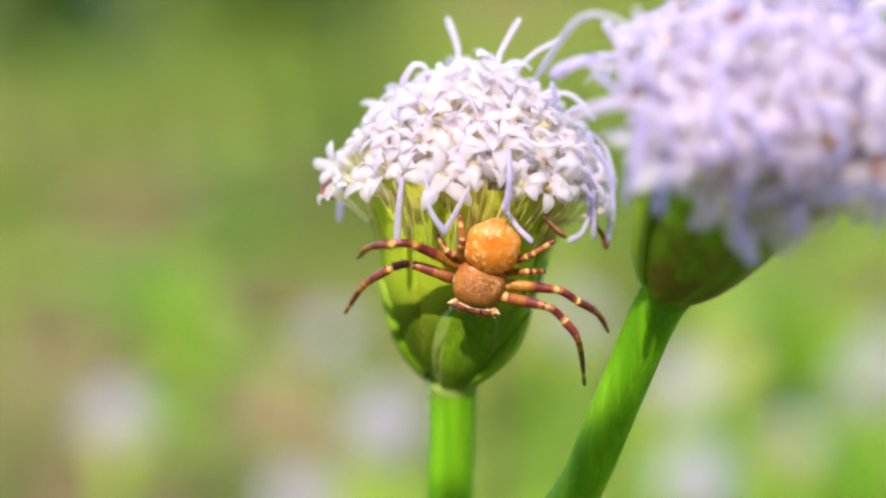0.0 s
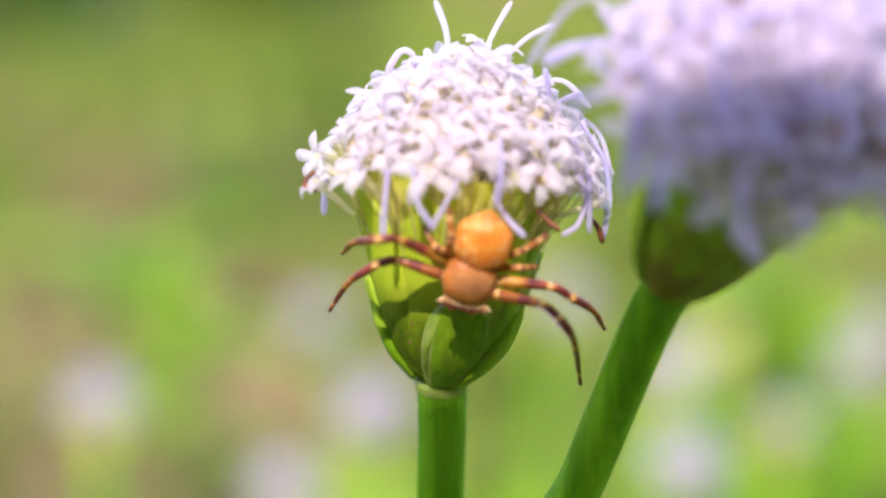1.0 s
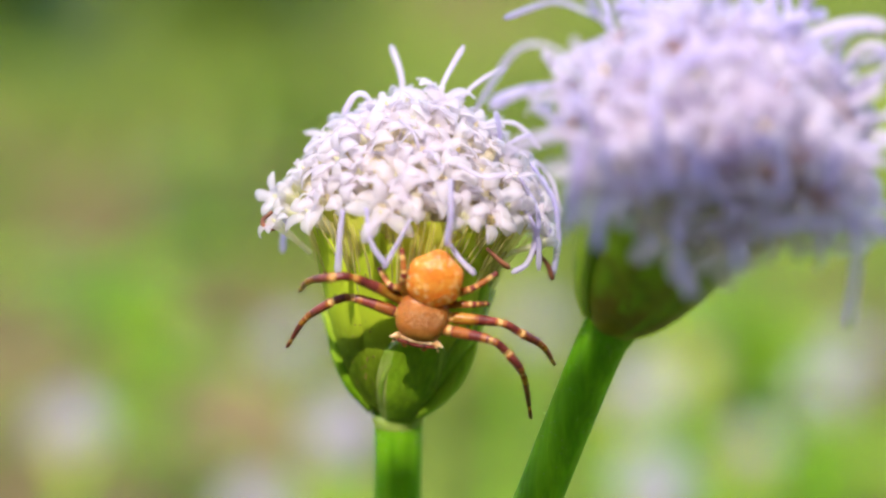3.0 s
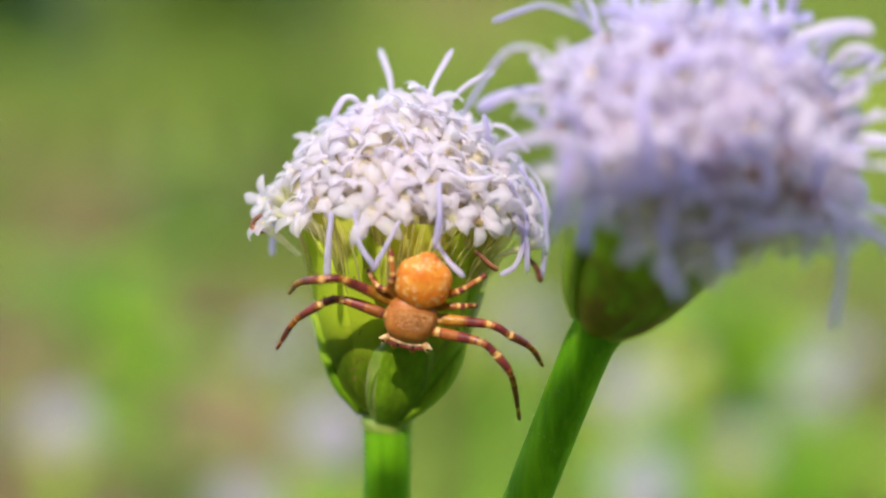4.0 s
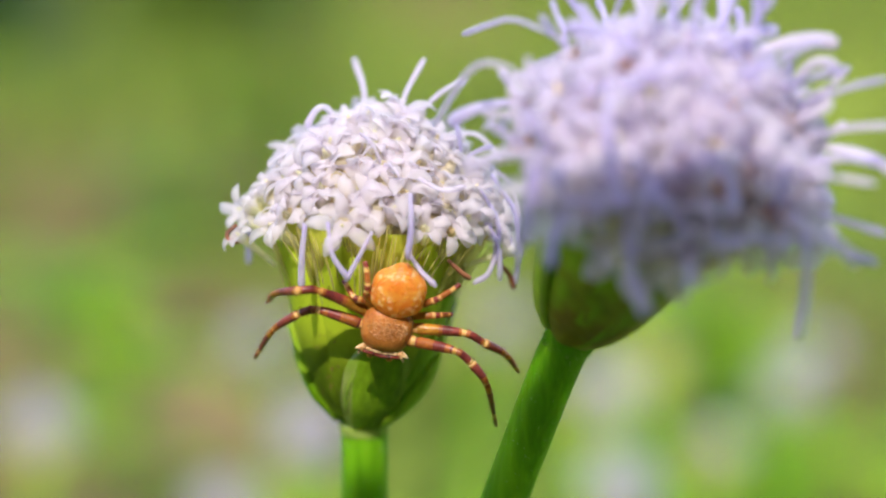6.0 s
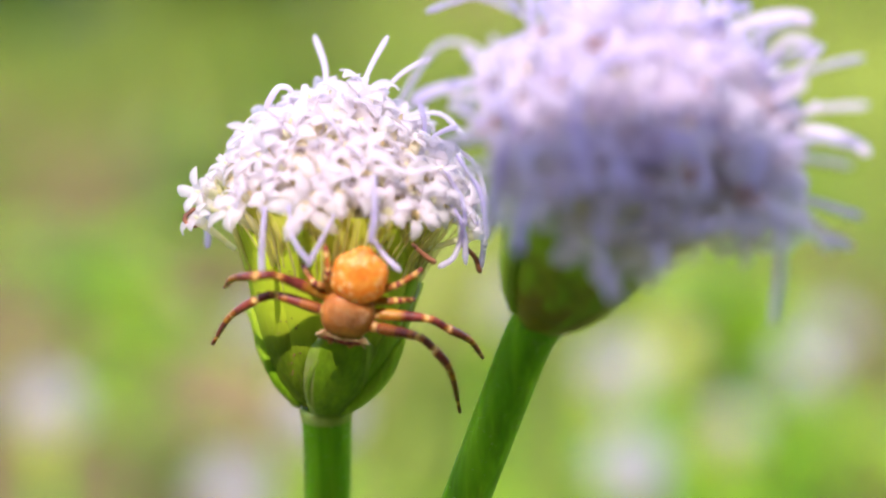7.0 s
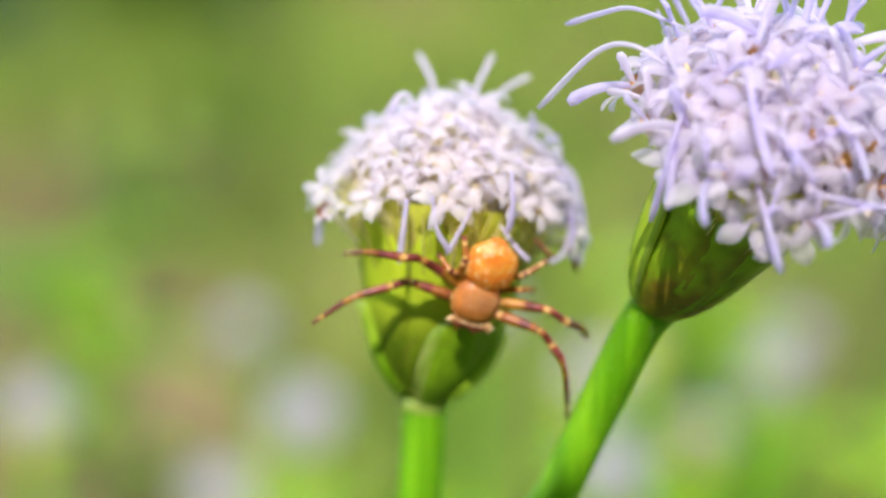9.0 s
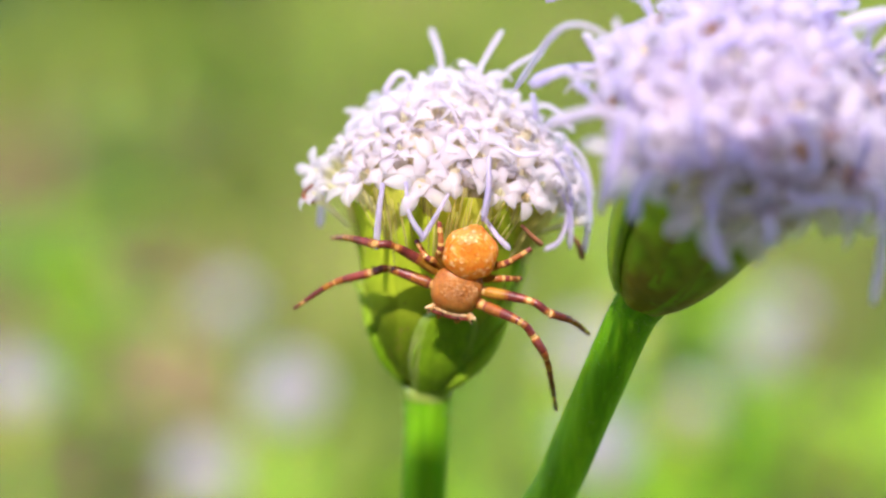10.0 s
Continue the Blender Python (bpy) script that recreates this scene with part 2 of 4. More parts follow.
LEG_PALE = mat("amber_leg", srgb(.62, .42, .12), srgb(.78, .56, .22), 2200, rough=.32, bump=.5, through=.25, detail=.45, deep=.5, depth=.25, tones=AMBER)
LEG_RED = mat("purple_brown_leg", srgb(.37, .14, .13), srgb(.55, .25, .21), 2200, rough=.32, bump=.5, through=.12, detail=.5, deep=.3, depth=.2, tones=AMBER)
LEG_BROWN = mat("brown_leg", srgb(.55, .31, .14), srgb(.69, .42, .20), 2200, rough=.32, bump=.5, through=.18, detail=.45, deep=.5, depth=.25, tones=AMBER)
LEG_RING = mat("cream_leg_ring", srgb(.76, .55, .27), srgb(.92, .74, .46), 2200, rough=.32, bump=.5, through=.25, detail=.4, deep=.3, depth=.2, tones=AMBER)
EYE_BAND = mat("cream_eye_band", srgb(.72, .52, .32), srgb(.95, .82, .62), 4200, rough=.4, bump=.8, detail=.4)
EYE = mat("black_eye", srgb(.03, .02, .02), srgb(.06, .04, .03), 3000, rough=.1, bump=.05)
WITHERED = mat("withered_brown", srgb(.38, .22, .14), srgb(.60, .38, .26), 1500, rough=.6, bump=.5)


# ---- mesh helpers (lengths in millimetres) ----
def mesh_of(name, verts, faces, mats, index=None, smooth=True):
    me = bpy.data.meshes.new(name)
    me.from_pydata([Vector(v) * MM for v in verts], [], faces)
    for m in mats:
        me.materials.append(m)
    if index:
        me.polygons.foreach_set("material_index", index)
    if smooth:
        me.polygons.foreach_set("use_smooth", [True] * len(me.polygons))
    me.update()
    return me


def piece(name, me, parent, m=None, label=""):
    ob = new(name, me)
    ob.parent = parent
    if m is not None:
        ob.matrix_basis = m
    return tagged(ob, label)


def thing(name, origin, label, category, group=""):
    ob = new(name)
    ob.empty_display_size = 0.002
    ob.matrix_basis = Matrix.Translation(Vector(origin) * MM)
    return tagged(ob, label, category, group)


def spline(points, n):
    """Points of a Catmull-Rom curve through the given ones."""
    p = [Vector(q) for q in points]
    p = [2 * p[0] - p[1]] + p + [2 * p[-1] - p[-2]]
    out = []
    for i in range(1, len(p) - 2):
        for k in range(n):
            t = k / n
            a, b, c, d = p[i - 1], p[i], p[i + 1], p[i + 2]
            out.append(0.5 * ((2 * b) + (c - a) * t + (2 * a - 5 * b + 4 * c - d) * t * t + (3 * b - a - 3 * c + d) * t ** 3))
    out.append(p[-2])
    return out


def tube(path, radii, sides=8, verts=None, faces=None, closed=True, flat=1.0):
    """A tube round a path; returns its vertices and faces. flat: thickness over width."""
    verts, faces = ([] if verts is None else verts), ([] if faces is None else faces)
    base, up = len(verts), Vector((0.13, 0.21, 0.97))
    for i, p in enumerate(path):
        d = (path[min(i + 1, len(path) - 1)] - path[max(i - 1, 0)]).normalized()
        side = d.cross(up)
        if side.length < 0.05:
            side = d.cross(Vector((1, 0, 0)))
        side.normalize()
        up = side.cross(d).normalized()
        for k in range(sides):
            a = 2 * math.pi * k / sides
            verts.append(p + radii[i] * (side * math.cos(a) + up * math.sin(a) * flat))
    for i in range(len(path) - 1):
        for k in range(sides):
            a, b = base + i * sides + k, base + i * sides + (k + 1) % sides
            faces.append((a, b, b + sides, a + sides))
    if closed:
        faces.append(tuple(base + k for k in reversed(range(sides))))
        faces.append(tuple(base + (len(path) - 1) * sides + k for k in range(sides)))
    return verts, faces


def ribbon(rows, thick, verts, faces):
    """A thin solid strip: rows of three points (left, middle, right) with their common normal."""
    base = len(verts)
    for pts, nrm in rows:
        for p in pts:
            verts.append(p + nrm * thick * 0.5)
        for p in pts:
            verts.append(p - nrm * thick * 0.5)
    n = len(rows)
    for i in range(n - 1):
        a, b = base + 6 * i, base + 6 * (i + 1)
        for k in (0, 1):
            faces.append((a + k, a + k + 1, b + k + 1, b + k))
            faces.append((a + 3 + k + 1, a + 3 + k, b + 3 + k, b + 3 + k + 1))
        faces.append((a, b, b + 3, a + 3))
        faces.append((a + 2, a + 5, b + 5, b + 2))


# ---- florets ----
def floret_mesh(seed, lobe=0.76, wide=0.44, open_=1.0, petal=None):
    """One tubular floret along +z with its mouth at the origin: a slender tube, five blunt lobes and an anther column."""
    rnd = random.Random(seed)
    verts, faces, index = [], [], []
    zs = [(-2.5, .11), (-1.6, .13), (-.9, .17), (-.45, .24), (-.12, .31), (.02, .35)]
    tube([Vector((0, 0, z)) for z, _ in zs], [r for _, r in zs], 10, verts, faces, closed=False)
    index += [1] * (10 * 3) + [0] * (10 * 2)
    inner = [(.02, .32), (-.25, .2), (-.5, .12)]
    tube([Vector((0, 0, z)) for z, _ in inner], [r for _, r in inner], 10, verts, faces, closed=False)
    index += [2 if petal is PETAL_LILAC and seed % 3 == 0 else 0] * 10 + [2] * 10
    n0 = len(faces)
    tube([Vector((.02, 0, z)) for z in (-.5, -.1, .06)], [.07, .08, .03], 6, verts, faces)
    index += [2] * (len(faces) - n0)
    for k in range(5):
        a = 2 * math.pi * (k + rnd.uniform(-.12, .12)) / 5
        out, side = Vector((math.cos(a), math.sin(a), 0)), Vector((-math.sin(a), math.cos(a), 0))
        ang = radians(rnd.uniform(15, 55))
        curl = radians(rnd.uniform(70, 160)) * open_
        length, w, twist = lobe * rnd.uniform(.8, 1.2), wide * rnd.uniform(.85, 1.1), rnd.uniform(-.45, .45)
        dish = rnd.uniform(-.5, 1.3)
        p, rows = out * .29 + Vector((0, 0, -.04)), []
        n = 8
        for i in range(n):
            s = i / (n - 1)
            el = ang - curl * s ** 1.2
            d = out * math.cos(el) + Vector((0, 0, 1)) * math.sin(el)
            nrm = Vector((0, 0, 1)) * math.cos(el) - out * math.sin(el)
            sd = (side + nrm * twist * s).normalized()
            half = .5 * w * (.72 + .28 * math.sin(math.pi * min(1, s / .45) / 2)) * (1 if s < .45 else max(.08, 1 - ((s - .45) / .56) ** 1.8))
            cup = nrm * (-.30 * half * dish)
            rows.append(((p - sd * half, p + cup, p + sd * half), nrm))
            p = p + d * (length / (n - 1))
        n0 = len(faces)
        ribbon(rows, .05, verts, faces)
        index += [0] * (len(faces) - n0)
    return mesh_of("floret", verts, faces, [petal or PETAL, TUBE, THROAT_AMBER if petal is PETAL_LILAC and seed % 3 == 0 else THROAT if seed % 4 == 0 else TUBE], index)


def style_mesh(seed, length, bend, colour, thick=.085):
    """One strap-like style arm from the origin along +z, bent over towards +x, thicker at its tip."""
    rnd = random.Random(seed)
    p, el, n, path, rad = Vector((0, 0, -.35)), radians(90 - rnd.uniform(0, 14)), 12, [], []
    for i in range(n):
        s = i / (n - 1)
        path.append(p.copy())
        rad.append(thick * (.38 + .74 * s) * (1 if i < n - 1 else .55))
        el -= radians(bend) / n * (0.5 + s)
        p = p + Vector((math.cos(el), .12 * math.sin(3 * s + seed), math.sin(el))) * (length / n)
    v, f = tube(path, rad, 8, flat=.5)
    return mesh_of("style", v, f, [colour])


def free_style(points, thick, colour):
    path = spline(points, 5)
    n = len(path)
    rad = [thick * (.7 + .45 * i / (n - 1)) * (1 if i < n - 1 else .5) for i in range(n)]
    v, f = tube(path, rad, 7, flat=.8)
    return mesh_of("style", v, f, [colour])


FLORETS = [floret_mesh(s) for s in range(8)]
FLORETS_LILAC = [floret_mesh(20 + s, .86, .60, .8, PETAL_LILAC) for s in range(5)]
FLORETS_YOUNG = [floret_mesh(60 + s, .62, .34, .5) for s in range(4)]
STYLES = [style_mesh(s, 1.3 + .25 * s, 35 + 28 * s, STYLE_PALE if s % 2 else STYLE, .095) for s in range(4)]
STYLES_LILAC = [style_mesh(9 + s, 1.4 + .32 * s, 6 + 14 * s, STYLE if s % 2 else STYLE_PALE, .13 + .012 * s) for s in range(5)]

# ---- flower heads ----
CUP_PROFILE = [(.62, -.05), (.86, .20), (1.28, .75), (1.55, 1.3), (1.78, 1.95), (1.98, 2.7), (2.2, 3.5), (2.42, 4.3), (2.64, 4.85), (2.84, 5.4), (2.94, 5.8)]


def cup_radius(z):
    p = CUP_PROFILE
    for (r0, z0), (r1, z1) in zip(p, p[1:]):
        if z <= z1:
            t = max(0, (z - z0) / (z1 - z0))
            return r0 + (r1 - r0) * t
    return p[-1][0]


def cup_mesh():
    low, high = CUP_PROFILE[0][1], CUP_PROFILE[-1][1]
    zz = [low + (high - low) * i / 18 for i in range(19)]
    v, f = tube([Vector((0, 0, z)) for z in zz], [cup_radius(z) - .10 for z in zz], 32, closed=False)
    return mesh_of("cup", v, f, [CUP])


def bract_mesh(z0, z1, width, lift, tip_out, material, keel=.07, seed=0, margin=None):
    """A pointed bract that clasps the cup, facing +x."""
    n, cols = 12, 7
    verts, faces = [], []
    for i in range(n):
        s = i / (n - 1)
        z = z0 + (z1 - z0) * s
        r = cup_radius(z) + lift + tip_out * max(0, s - .75) ** 2 * 16
        half = .5 * width * (math.sin(math.pi * (.18 + .72 * s)) ** .7 if s < .7 else math.sin(math.pi * (.18 + .72 * .7)) ** .7 * (1 - ((s - .7) / .3) ** 1.6)) + .015
        half = (r - .02) * math.sin(half / r)
        for layer in (0, -.07):
            for k in range(cols):
                u = -1 + 2 * k / (cols - 1)
                rr = r + layer + keel * (1 - u * u) * .8 + (.012 if abs(u) < .2 else 0) - .05 * abs(u) ** 6
                a = u * half / r
                verts.append(Vector((rr * math.cos(a), rr * math.sin(a), z + .03 * math.sin(4 * u + seed))))
    for i in range(n - 1):
        a, b = i * 2 * cols, (i + 1) * 2 * cols
        for k in range(cols - 1):
            faces.append((a + k, a + k + 1, b + k + 1, b + k))
            faces.append((a + cols + k + 1, a + cols + k, b + cols + k, b + cols + k + 1))
        faces.append((a, b, b + cols, a + cols))
        faces.append((a + cols - 1, a + 2 * cols - 1, b + 2 * cols - 1, b + cols - 1))
    per = 2 * (cols - 1) + 2
    index = [1 if i % per in (0, 2 * (cols - 2)) else 0 for i in range(len(faces))]
    return mesh_of("bract", verts, faces, [material, margin or MARGIN], index)


def fleshy_bract(points, width, material, flat=.72, name="bract"):
    """A thick tapered bract that hugs the cup; points: bearing in degrees, height, lift off the wall."""
    path = []
    for a, z, lift in points:
        r = cup_radius(z) + lift
        path.append(Vector((r * math.cos(radians(a)), r * math.sin(radians(a)), z)))
    path = spline(path, 8)
    n = len(path)
    rad = []
    for i in range(n):
        s = i / (n - 1)
        rad.append(width * .5 * (.55 + .45 * math.sin(math.pi * min(1, s / .55) / 2)) * (1 if s < .55 else max(.06, 1 - ((s - .55) / .46) ** 2)))
    return mesh_of(name, *tube(path, rad, 14, flat=flat), [material])


def specks_mesh(seed):
    """Small dark glands and scars on the cup's wall."""
    rnd = random.Random(seed)
    verts, faces = [], []
    for k in range(46):
        a, z = radians(rnd.uniform(-150, -112)), rnd.uniform(.9, 2.9)
        if k > 30:
            a, z = radians(rnd.uniform(-150, -40)), rnd.uniform(3.6, 5.2)
        d = Vector((math.cos(a), math.sin(a), 0))
        p = d * (cup_radius(z) + .075) + Vector((0, 0, z))
        g = rnd.uniform(.008, .022)
        tube([p - d * .03, p, p + d * .006], [g, g, g * .5], 6, verts, faces)
    return mesh_of("specks", verts, faces, [WITHERED])


CUP_MESH = cup_mesh()
BRACT_STAINED = mat("brown_stained_bract", srgb(.50, .43, .12), srgb(.54, .71, .12), 330, rough=.3, bump=.35, through=.3, spread=.07, detail=.45, coat=.2)
BRACTS = {
    "outer": [bract_mesh(.0, 2.4 + .3 * k, 1.15 - .12 * k, .15, .16, BRACT, .13, k) for k in range(3)],
    "inner": [bract_mesh(.3, 5.4 + .12 * k, 2.3, .02 + .02 * k, .02, BRACT_YELLOW, .04, 5 + k, BRACT_YELLOW) for k in range(3)],
    "dark": [bract_mesh(.0, 2.9 + .3 * k, 1.75, .06 + .03 * k, .0, BRACT_DARK, .09, 9 + k) for k in range(3)],
    "wide": [bract_mesh(.0, 3.0, 2.1, .11, .0, BRACT_DARK, .12, 21)],
    "slender": [bract_mesh(.2, 5.3, 1.0, .15, .05, BRACT, .05, 22)],
    "dark_long": [bract_mesh(.0, 3.9 + .3 * k, 2.5, .02 + .012 * k, .0, BRACT_STAINED, .02, 16 + k, BRACT_STAINED) for k in range(2)],
    "dark_inner": [bract_mesh(.2, 4.6, 2.2, .02, .02, BRACT_STAINED, .02, 13 + k, BRACT_STAINED) for k in range(2)],
}


def rot_z(deg):
    return Matrix.Rotation(radians(deg), 4, "Z")


def flower_head(parent, head, bracts, count, florets, styles, style_share, arms, seed, low=-8.0, rad=(3.7, 3.15), centre=5.6, spread_arms=25, gap=True, shoulder=.18, slim=None):
    """Cup, bracts and florets on a head whose base is at the pose head, in the flower's space."""
    rnd = random.Random(seed)
    bell = head @ slim if slim else head
    piece("cup", CUP_MESH, parent, bell, "yellow-green cup of the flower head")
    tagged(piece("floret_mass", tube_mass(320, seed, low + 16, rad, centre, TUBE_WARM if gap else TUBE_LILAC), parent, head), "crowded pale cream floret tubes", kind="stuff")
    tagged(piece("pappus", pappus_mesh(230, seed + 1), parent, bell), "fine straw-coloured bristles", kind="stuff")
    for me, angle in bracts:
        piece("bract", me, parent, bell @ rot_z(angle))
    golden = math.pi * (3 - math.sqrt(5))
    s0 = math.sin(radians(low))
    for i in range(count):
        s = 1 - (1 - s0) * (i + .5) / count
        el = math.asin(s) + rnd.uniform(-.05, .05)
        az = golden * i + rnd.uniform(-.12, .12)
        k = rnd.uniform(.93, 1.05)
        if gap and math.sin(az) * math.cos(el) < -.5 and el < .47:
            k *= .92
        d = Vector((math.cos(el) * math.cos(az), math.cos(el) * math.sin(az), math.sin(el)))
        if gap and d.y < -.62 and d.z < .10:
            continue
        aim = head.to_3x3() @ d
        if not gap and aim.z < -.42 and aim.x > -.1:
            continue
        pos = Vector((rad[0] * d.x, rad[0] * d.y, rad[1] * d.z)) * k * (1 - shoulder * math.sin(2 * el)) + Vector((0, 0, centre))
        # the tubes rise from the cup and bow outwards
        foot = Vector((1.5 * d.x, 1.5 * d.y, 3.2 + .8 * d.z))
        way = ((pos - foot).normalized().lerp(d, .35) + Vector((rnd.uniform(-.32, .32), rnd.uniform(-.32, .32), rnd.uniform(-.42, .18)))).normalized()
        turn = way.to_track_quat("Z", "Y").to_matrix().to_4x4() @ rot_z(rnd.uniform(0, 360))
        size = rnd.uniform(.68, 1.1) * (.62 if gap and d.x < -.8 else .8 if gap and abs(d.x) > .75 else 1)
        m = head @ Matrix.Translation(pos * MM) @ turn @ Matrix.Scale(size, 4)
        fl = piece("floret", rnd.choice(FLORETS_YOUNG if gap and d.z > .6 and i % 3 else florets), parent, m)
        if rnd.random() < style_share and (not gap or d.z < .75 and abs(d.x) < .72):
            a0 = rnd.uniform(0, 360)
            for j in range(arms):
                piece("style", rnd.choice(styles), fl, rot_z(a0 + 180 * j + rnd.uniform(-30, 30)) @ pose(0, 0, 0, 0, rnd.uniform(0, spread_arms), 0))


def tube_mass(count, seed, low, rad, centre, material):
    """The crowded pale tubes below the open florets, too many to tell apart."""
    rnd = random.Random(seed)
    verts, faces = [], []
    s0 = math.sin(radians(low))
    for i in range(count):
        s = 1 - (1 - s0) * (i + .5) / count
        el, az = math.asin(s), 2.39996 * i + rnd.uniform(-.1, .1)
        d = Vector((math.cos(el) * math.cos(az), math.cos(el) * math.sin(az), math.sin(el)))
        top = Vector((rad[0] * d.x, rad[0] * d.y, rad[1] * d.z)) * rnd.uniform(.70, .84) + Vector((0, 0, centre))
        foot = Vector((1.4 * d.x, 1.4 * d.y, 3.6 + .8 * d.z))
        mid = (top + foot) / 2 + Vector((0, 0, .15))
        tube([foot, mid, top], [.12, .15, .16], 6, verts, faces)
    return mesh_of("floret_mass", verts, faces, [material])


def pappus_mesh(count, seed):
    """Fine straw-coloured bristles that stand between the cup's rim and the florets."""
    rnd = random.Random(seed)
    verts, faces = [], []
    for i in range(count):
        a = 2 * math.pi * (i + rnd.uniform(-.5, .5)) / count
        d = Vector((math.cos(a), math.sin(a), 0))
        z0, z1 = rnd.uniform(3.4, 4.5), rnd.uniform(5.3, 6.1)
        r0, r1 = cup_radius(z0) + rnd.uniform(-.12, .06), rnd.uniform(2.75, 3.35)
        side = Vector((-d.y, d.x, 0)) * rnd.uniform(-.18, .18)
        foot, top = d * r0 + Vector((0, 0, z0)), d * r1 + side + Vector((0, 0, z1))
        r = rnd.choice((.018, .024, .03))
        tube([foot, foot.lerp(top, .5) - d * .06, top], [r, r * 1.15, r * .8], 5, verts, faces)
    return mesh_of("pappus", verts, faces, [PAPPUS])


def stem_mesh(points, radii):
    path = spline(points, 10)
    n = len(path)
    k = len(radii) - 1
    rad = [radii[min(int(i / n * k), k - 1)] + (radii[min(int(i / n * k), k - 1) + 1] - radii[min(int(i / n * k), k - 1)]) * (i / n * k - min(int(i / n * k), k - 1)) for i in range(n)]
    v, f = tube(path, rad, 20)
    return mesh_of("stem", v, f, [STEM]), path, rad


def hairs_mesh(path, rad, count, length, seed, reach):
    """Short clear hairs over the top stretch of a stem."""
    rnd = random.Random(seed)
    verts, faces = [], []
    for _ in range(count):
        s = rnd.random() ** 1.8 * reach
        i = min(int(s), len(path) - 2)
        p = path[i].lerp(path[i + 1], s - i)
        a = rnd.uniform(0, 2 * math.pi)
        d = (path[i + 1] - path[i]).normalized()
        side = d.cross(Vector((0, 1, 0))).normalized()
        out = side * math.cos(a) + side.cross(d) * math.sin(a)
        b = p + out * rad[i] * .98
        ln = length * rnd.uniform(.5, 1.2)
        tip = b + out * ln + Vector((rnd.uniform(-.5, .5), rnd.uniform(-.5, .5), rnd.uniform(-.2, .7))) * ln
        tube([b, (b + tip) / 2 + Vector((0, 0, .1 * ln)), tip], [.010, .008, .004], 4, verts, faces)
    return mesh_of("hairs", verts, faces, [HAIR])


GROUND_Z = -150.0

# the upright flower with the spider on it
flower_back = thing("flower", (0, 0, GROUND_Z), "pale white-lilac flower head on a smooth upright green stem", "flower", "flowers on tall stems")
UP = Matrix.Translation((0, 0, -GROUND_Z * MM))
head_back = UP @ pose(0, 0, 0, 0, 5, 0)
B = BRACTS
flower_head(flower_back, head_back, [
    (B["wide"][0], -78), (B["dark"][0], -32), (B["dark"][2], 5), (B["outer"][1], 50), (B["dark"][0], 95), (B["dark"][1], 145), (B["outer"][1], 180),
    (B["inner"][0], -105), (B["inner"][1], -58), (B["inner"][2], -150), (B["dark_inner"][0], -14), (B["inner"][0], 35), (B["inner"][1], 80), (B["inner"][2], 125), (B["inner"][0], 168),
], 142, FLORETS, STYLES, .18, 2, 4)
for pts, width, material in (
    ([(-150, .12, .02), (-156, .7, .10), (-164, 1.5, .10), (-168, 2.2, .09), (-170, 2.75, .16)], .50, BRACT),
    ([(-58, .0, .05), (-46, .5, .16), (-33, 1.1, .18), (-25, 1.7, .18), (-21, 2.25, .26)], .58, BRACT),
    ([(-112, .25, .06), (-110, .7, .09), (-105, 1.3, .10), (-96, 1.9, .11), (-90, 2.4, .10)], .17, MARGIN),
):
    piece("bract", fleshy_bract(pts, width, material), flower_back, head_back, "fleshy lime-green bract")
tagged(piece("specks", specks_mesh(3), flower_back, head_back), "small dark glands on the cup", kind="stuff")
STY = [
    [(.25, .9, 8.2), (.2, 1.6, 8.9), (-.07, 2.4, 9.6)],
    [(1.1, .5, 8.3), (1.45, .8, 9.0), (1.89, 1.2, 9.7)],
    [(1.6, .6, 8.2), (2.3, .9, 8.8), (3.0, 1.2, 9.1)],
    [(-1.2, -2.9, 6.1), (-1.3, -3.0, 5.3), (-1.36, -2.9, 4.35)],
    [(1.5, -3.4, 6.9), (1.5, -3.75, 6.1), (1.38, -3.75, 5.3)],
    [(.5, -3.2, 5.9), (.1, -3.4, 5.2), (-.2, -3.5, 4.7)],
    [(-.6, -3.3, 6.2), (-.5, -3.5, 5.4), (-.1, -3.5, 4.75)],
    [(1.35, -3.0, 5.4), (1.7, -3.3, 4.9), (2.1, -3.4, 4.5)],
    [(3.2, -1.6, 6.1), (3.7, -1.7, 5.2), (3.75, -1.6, 4.2)],
    [(3.5, -.6, 6.0), (4.2, -.8, 4.8), (4.18, -.78, 3.9)],
    [(-2.9, .6, 5.6), (-3.0, .9, 4.9), (-3.05, .9, 4.2)],
    [(3.3, -1.4, 6.6), (3.75, -1.5, 5.6), (3.5, -1.7, 4.5), (3.05, -1.9, 4.2)],
    [(3.6, -.4, 6.8), (4.2, -.4, 5.8), (4.35, -.5, 4.6)],
    [(3.4, .3, 7.0), (4.1, .2, 6.4), (4.4, .1, 5.4)],
    [(2.2, .6, 7.6), (3.2, .7, 7.7), (3.9, .7, 7.0)],
    [(1.7, -2.9, 7.2), (2.3, -3.0, 6.9), (2.9, -2.9, 6.95)],
    [(-.7, .4, 7.6), (-.62, .2, 8.42), (-.95, .1, 8.57), (-1.3, .1, 8.05)],
]
for pts in ([(-3.1, -1.3, 5.75), (-3.35, -1.4, 5.55), (-3.25, -1.45, 5.35), (-3.0, -1.4, 5.35)], [(2.4, -2.6, 5.0), (2.75, -2.6, 4.65), (2.96, -2.4, 4.45)], [(3.6, -.8, 4.6), (4.0, -.8, 4.2), (4.15, -.75, 3.75)]):
    piece("withered_floret", free_style(pts, .09, WITHERED), flower_back, UP, "brown withered floret")
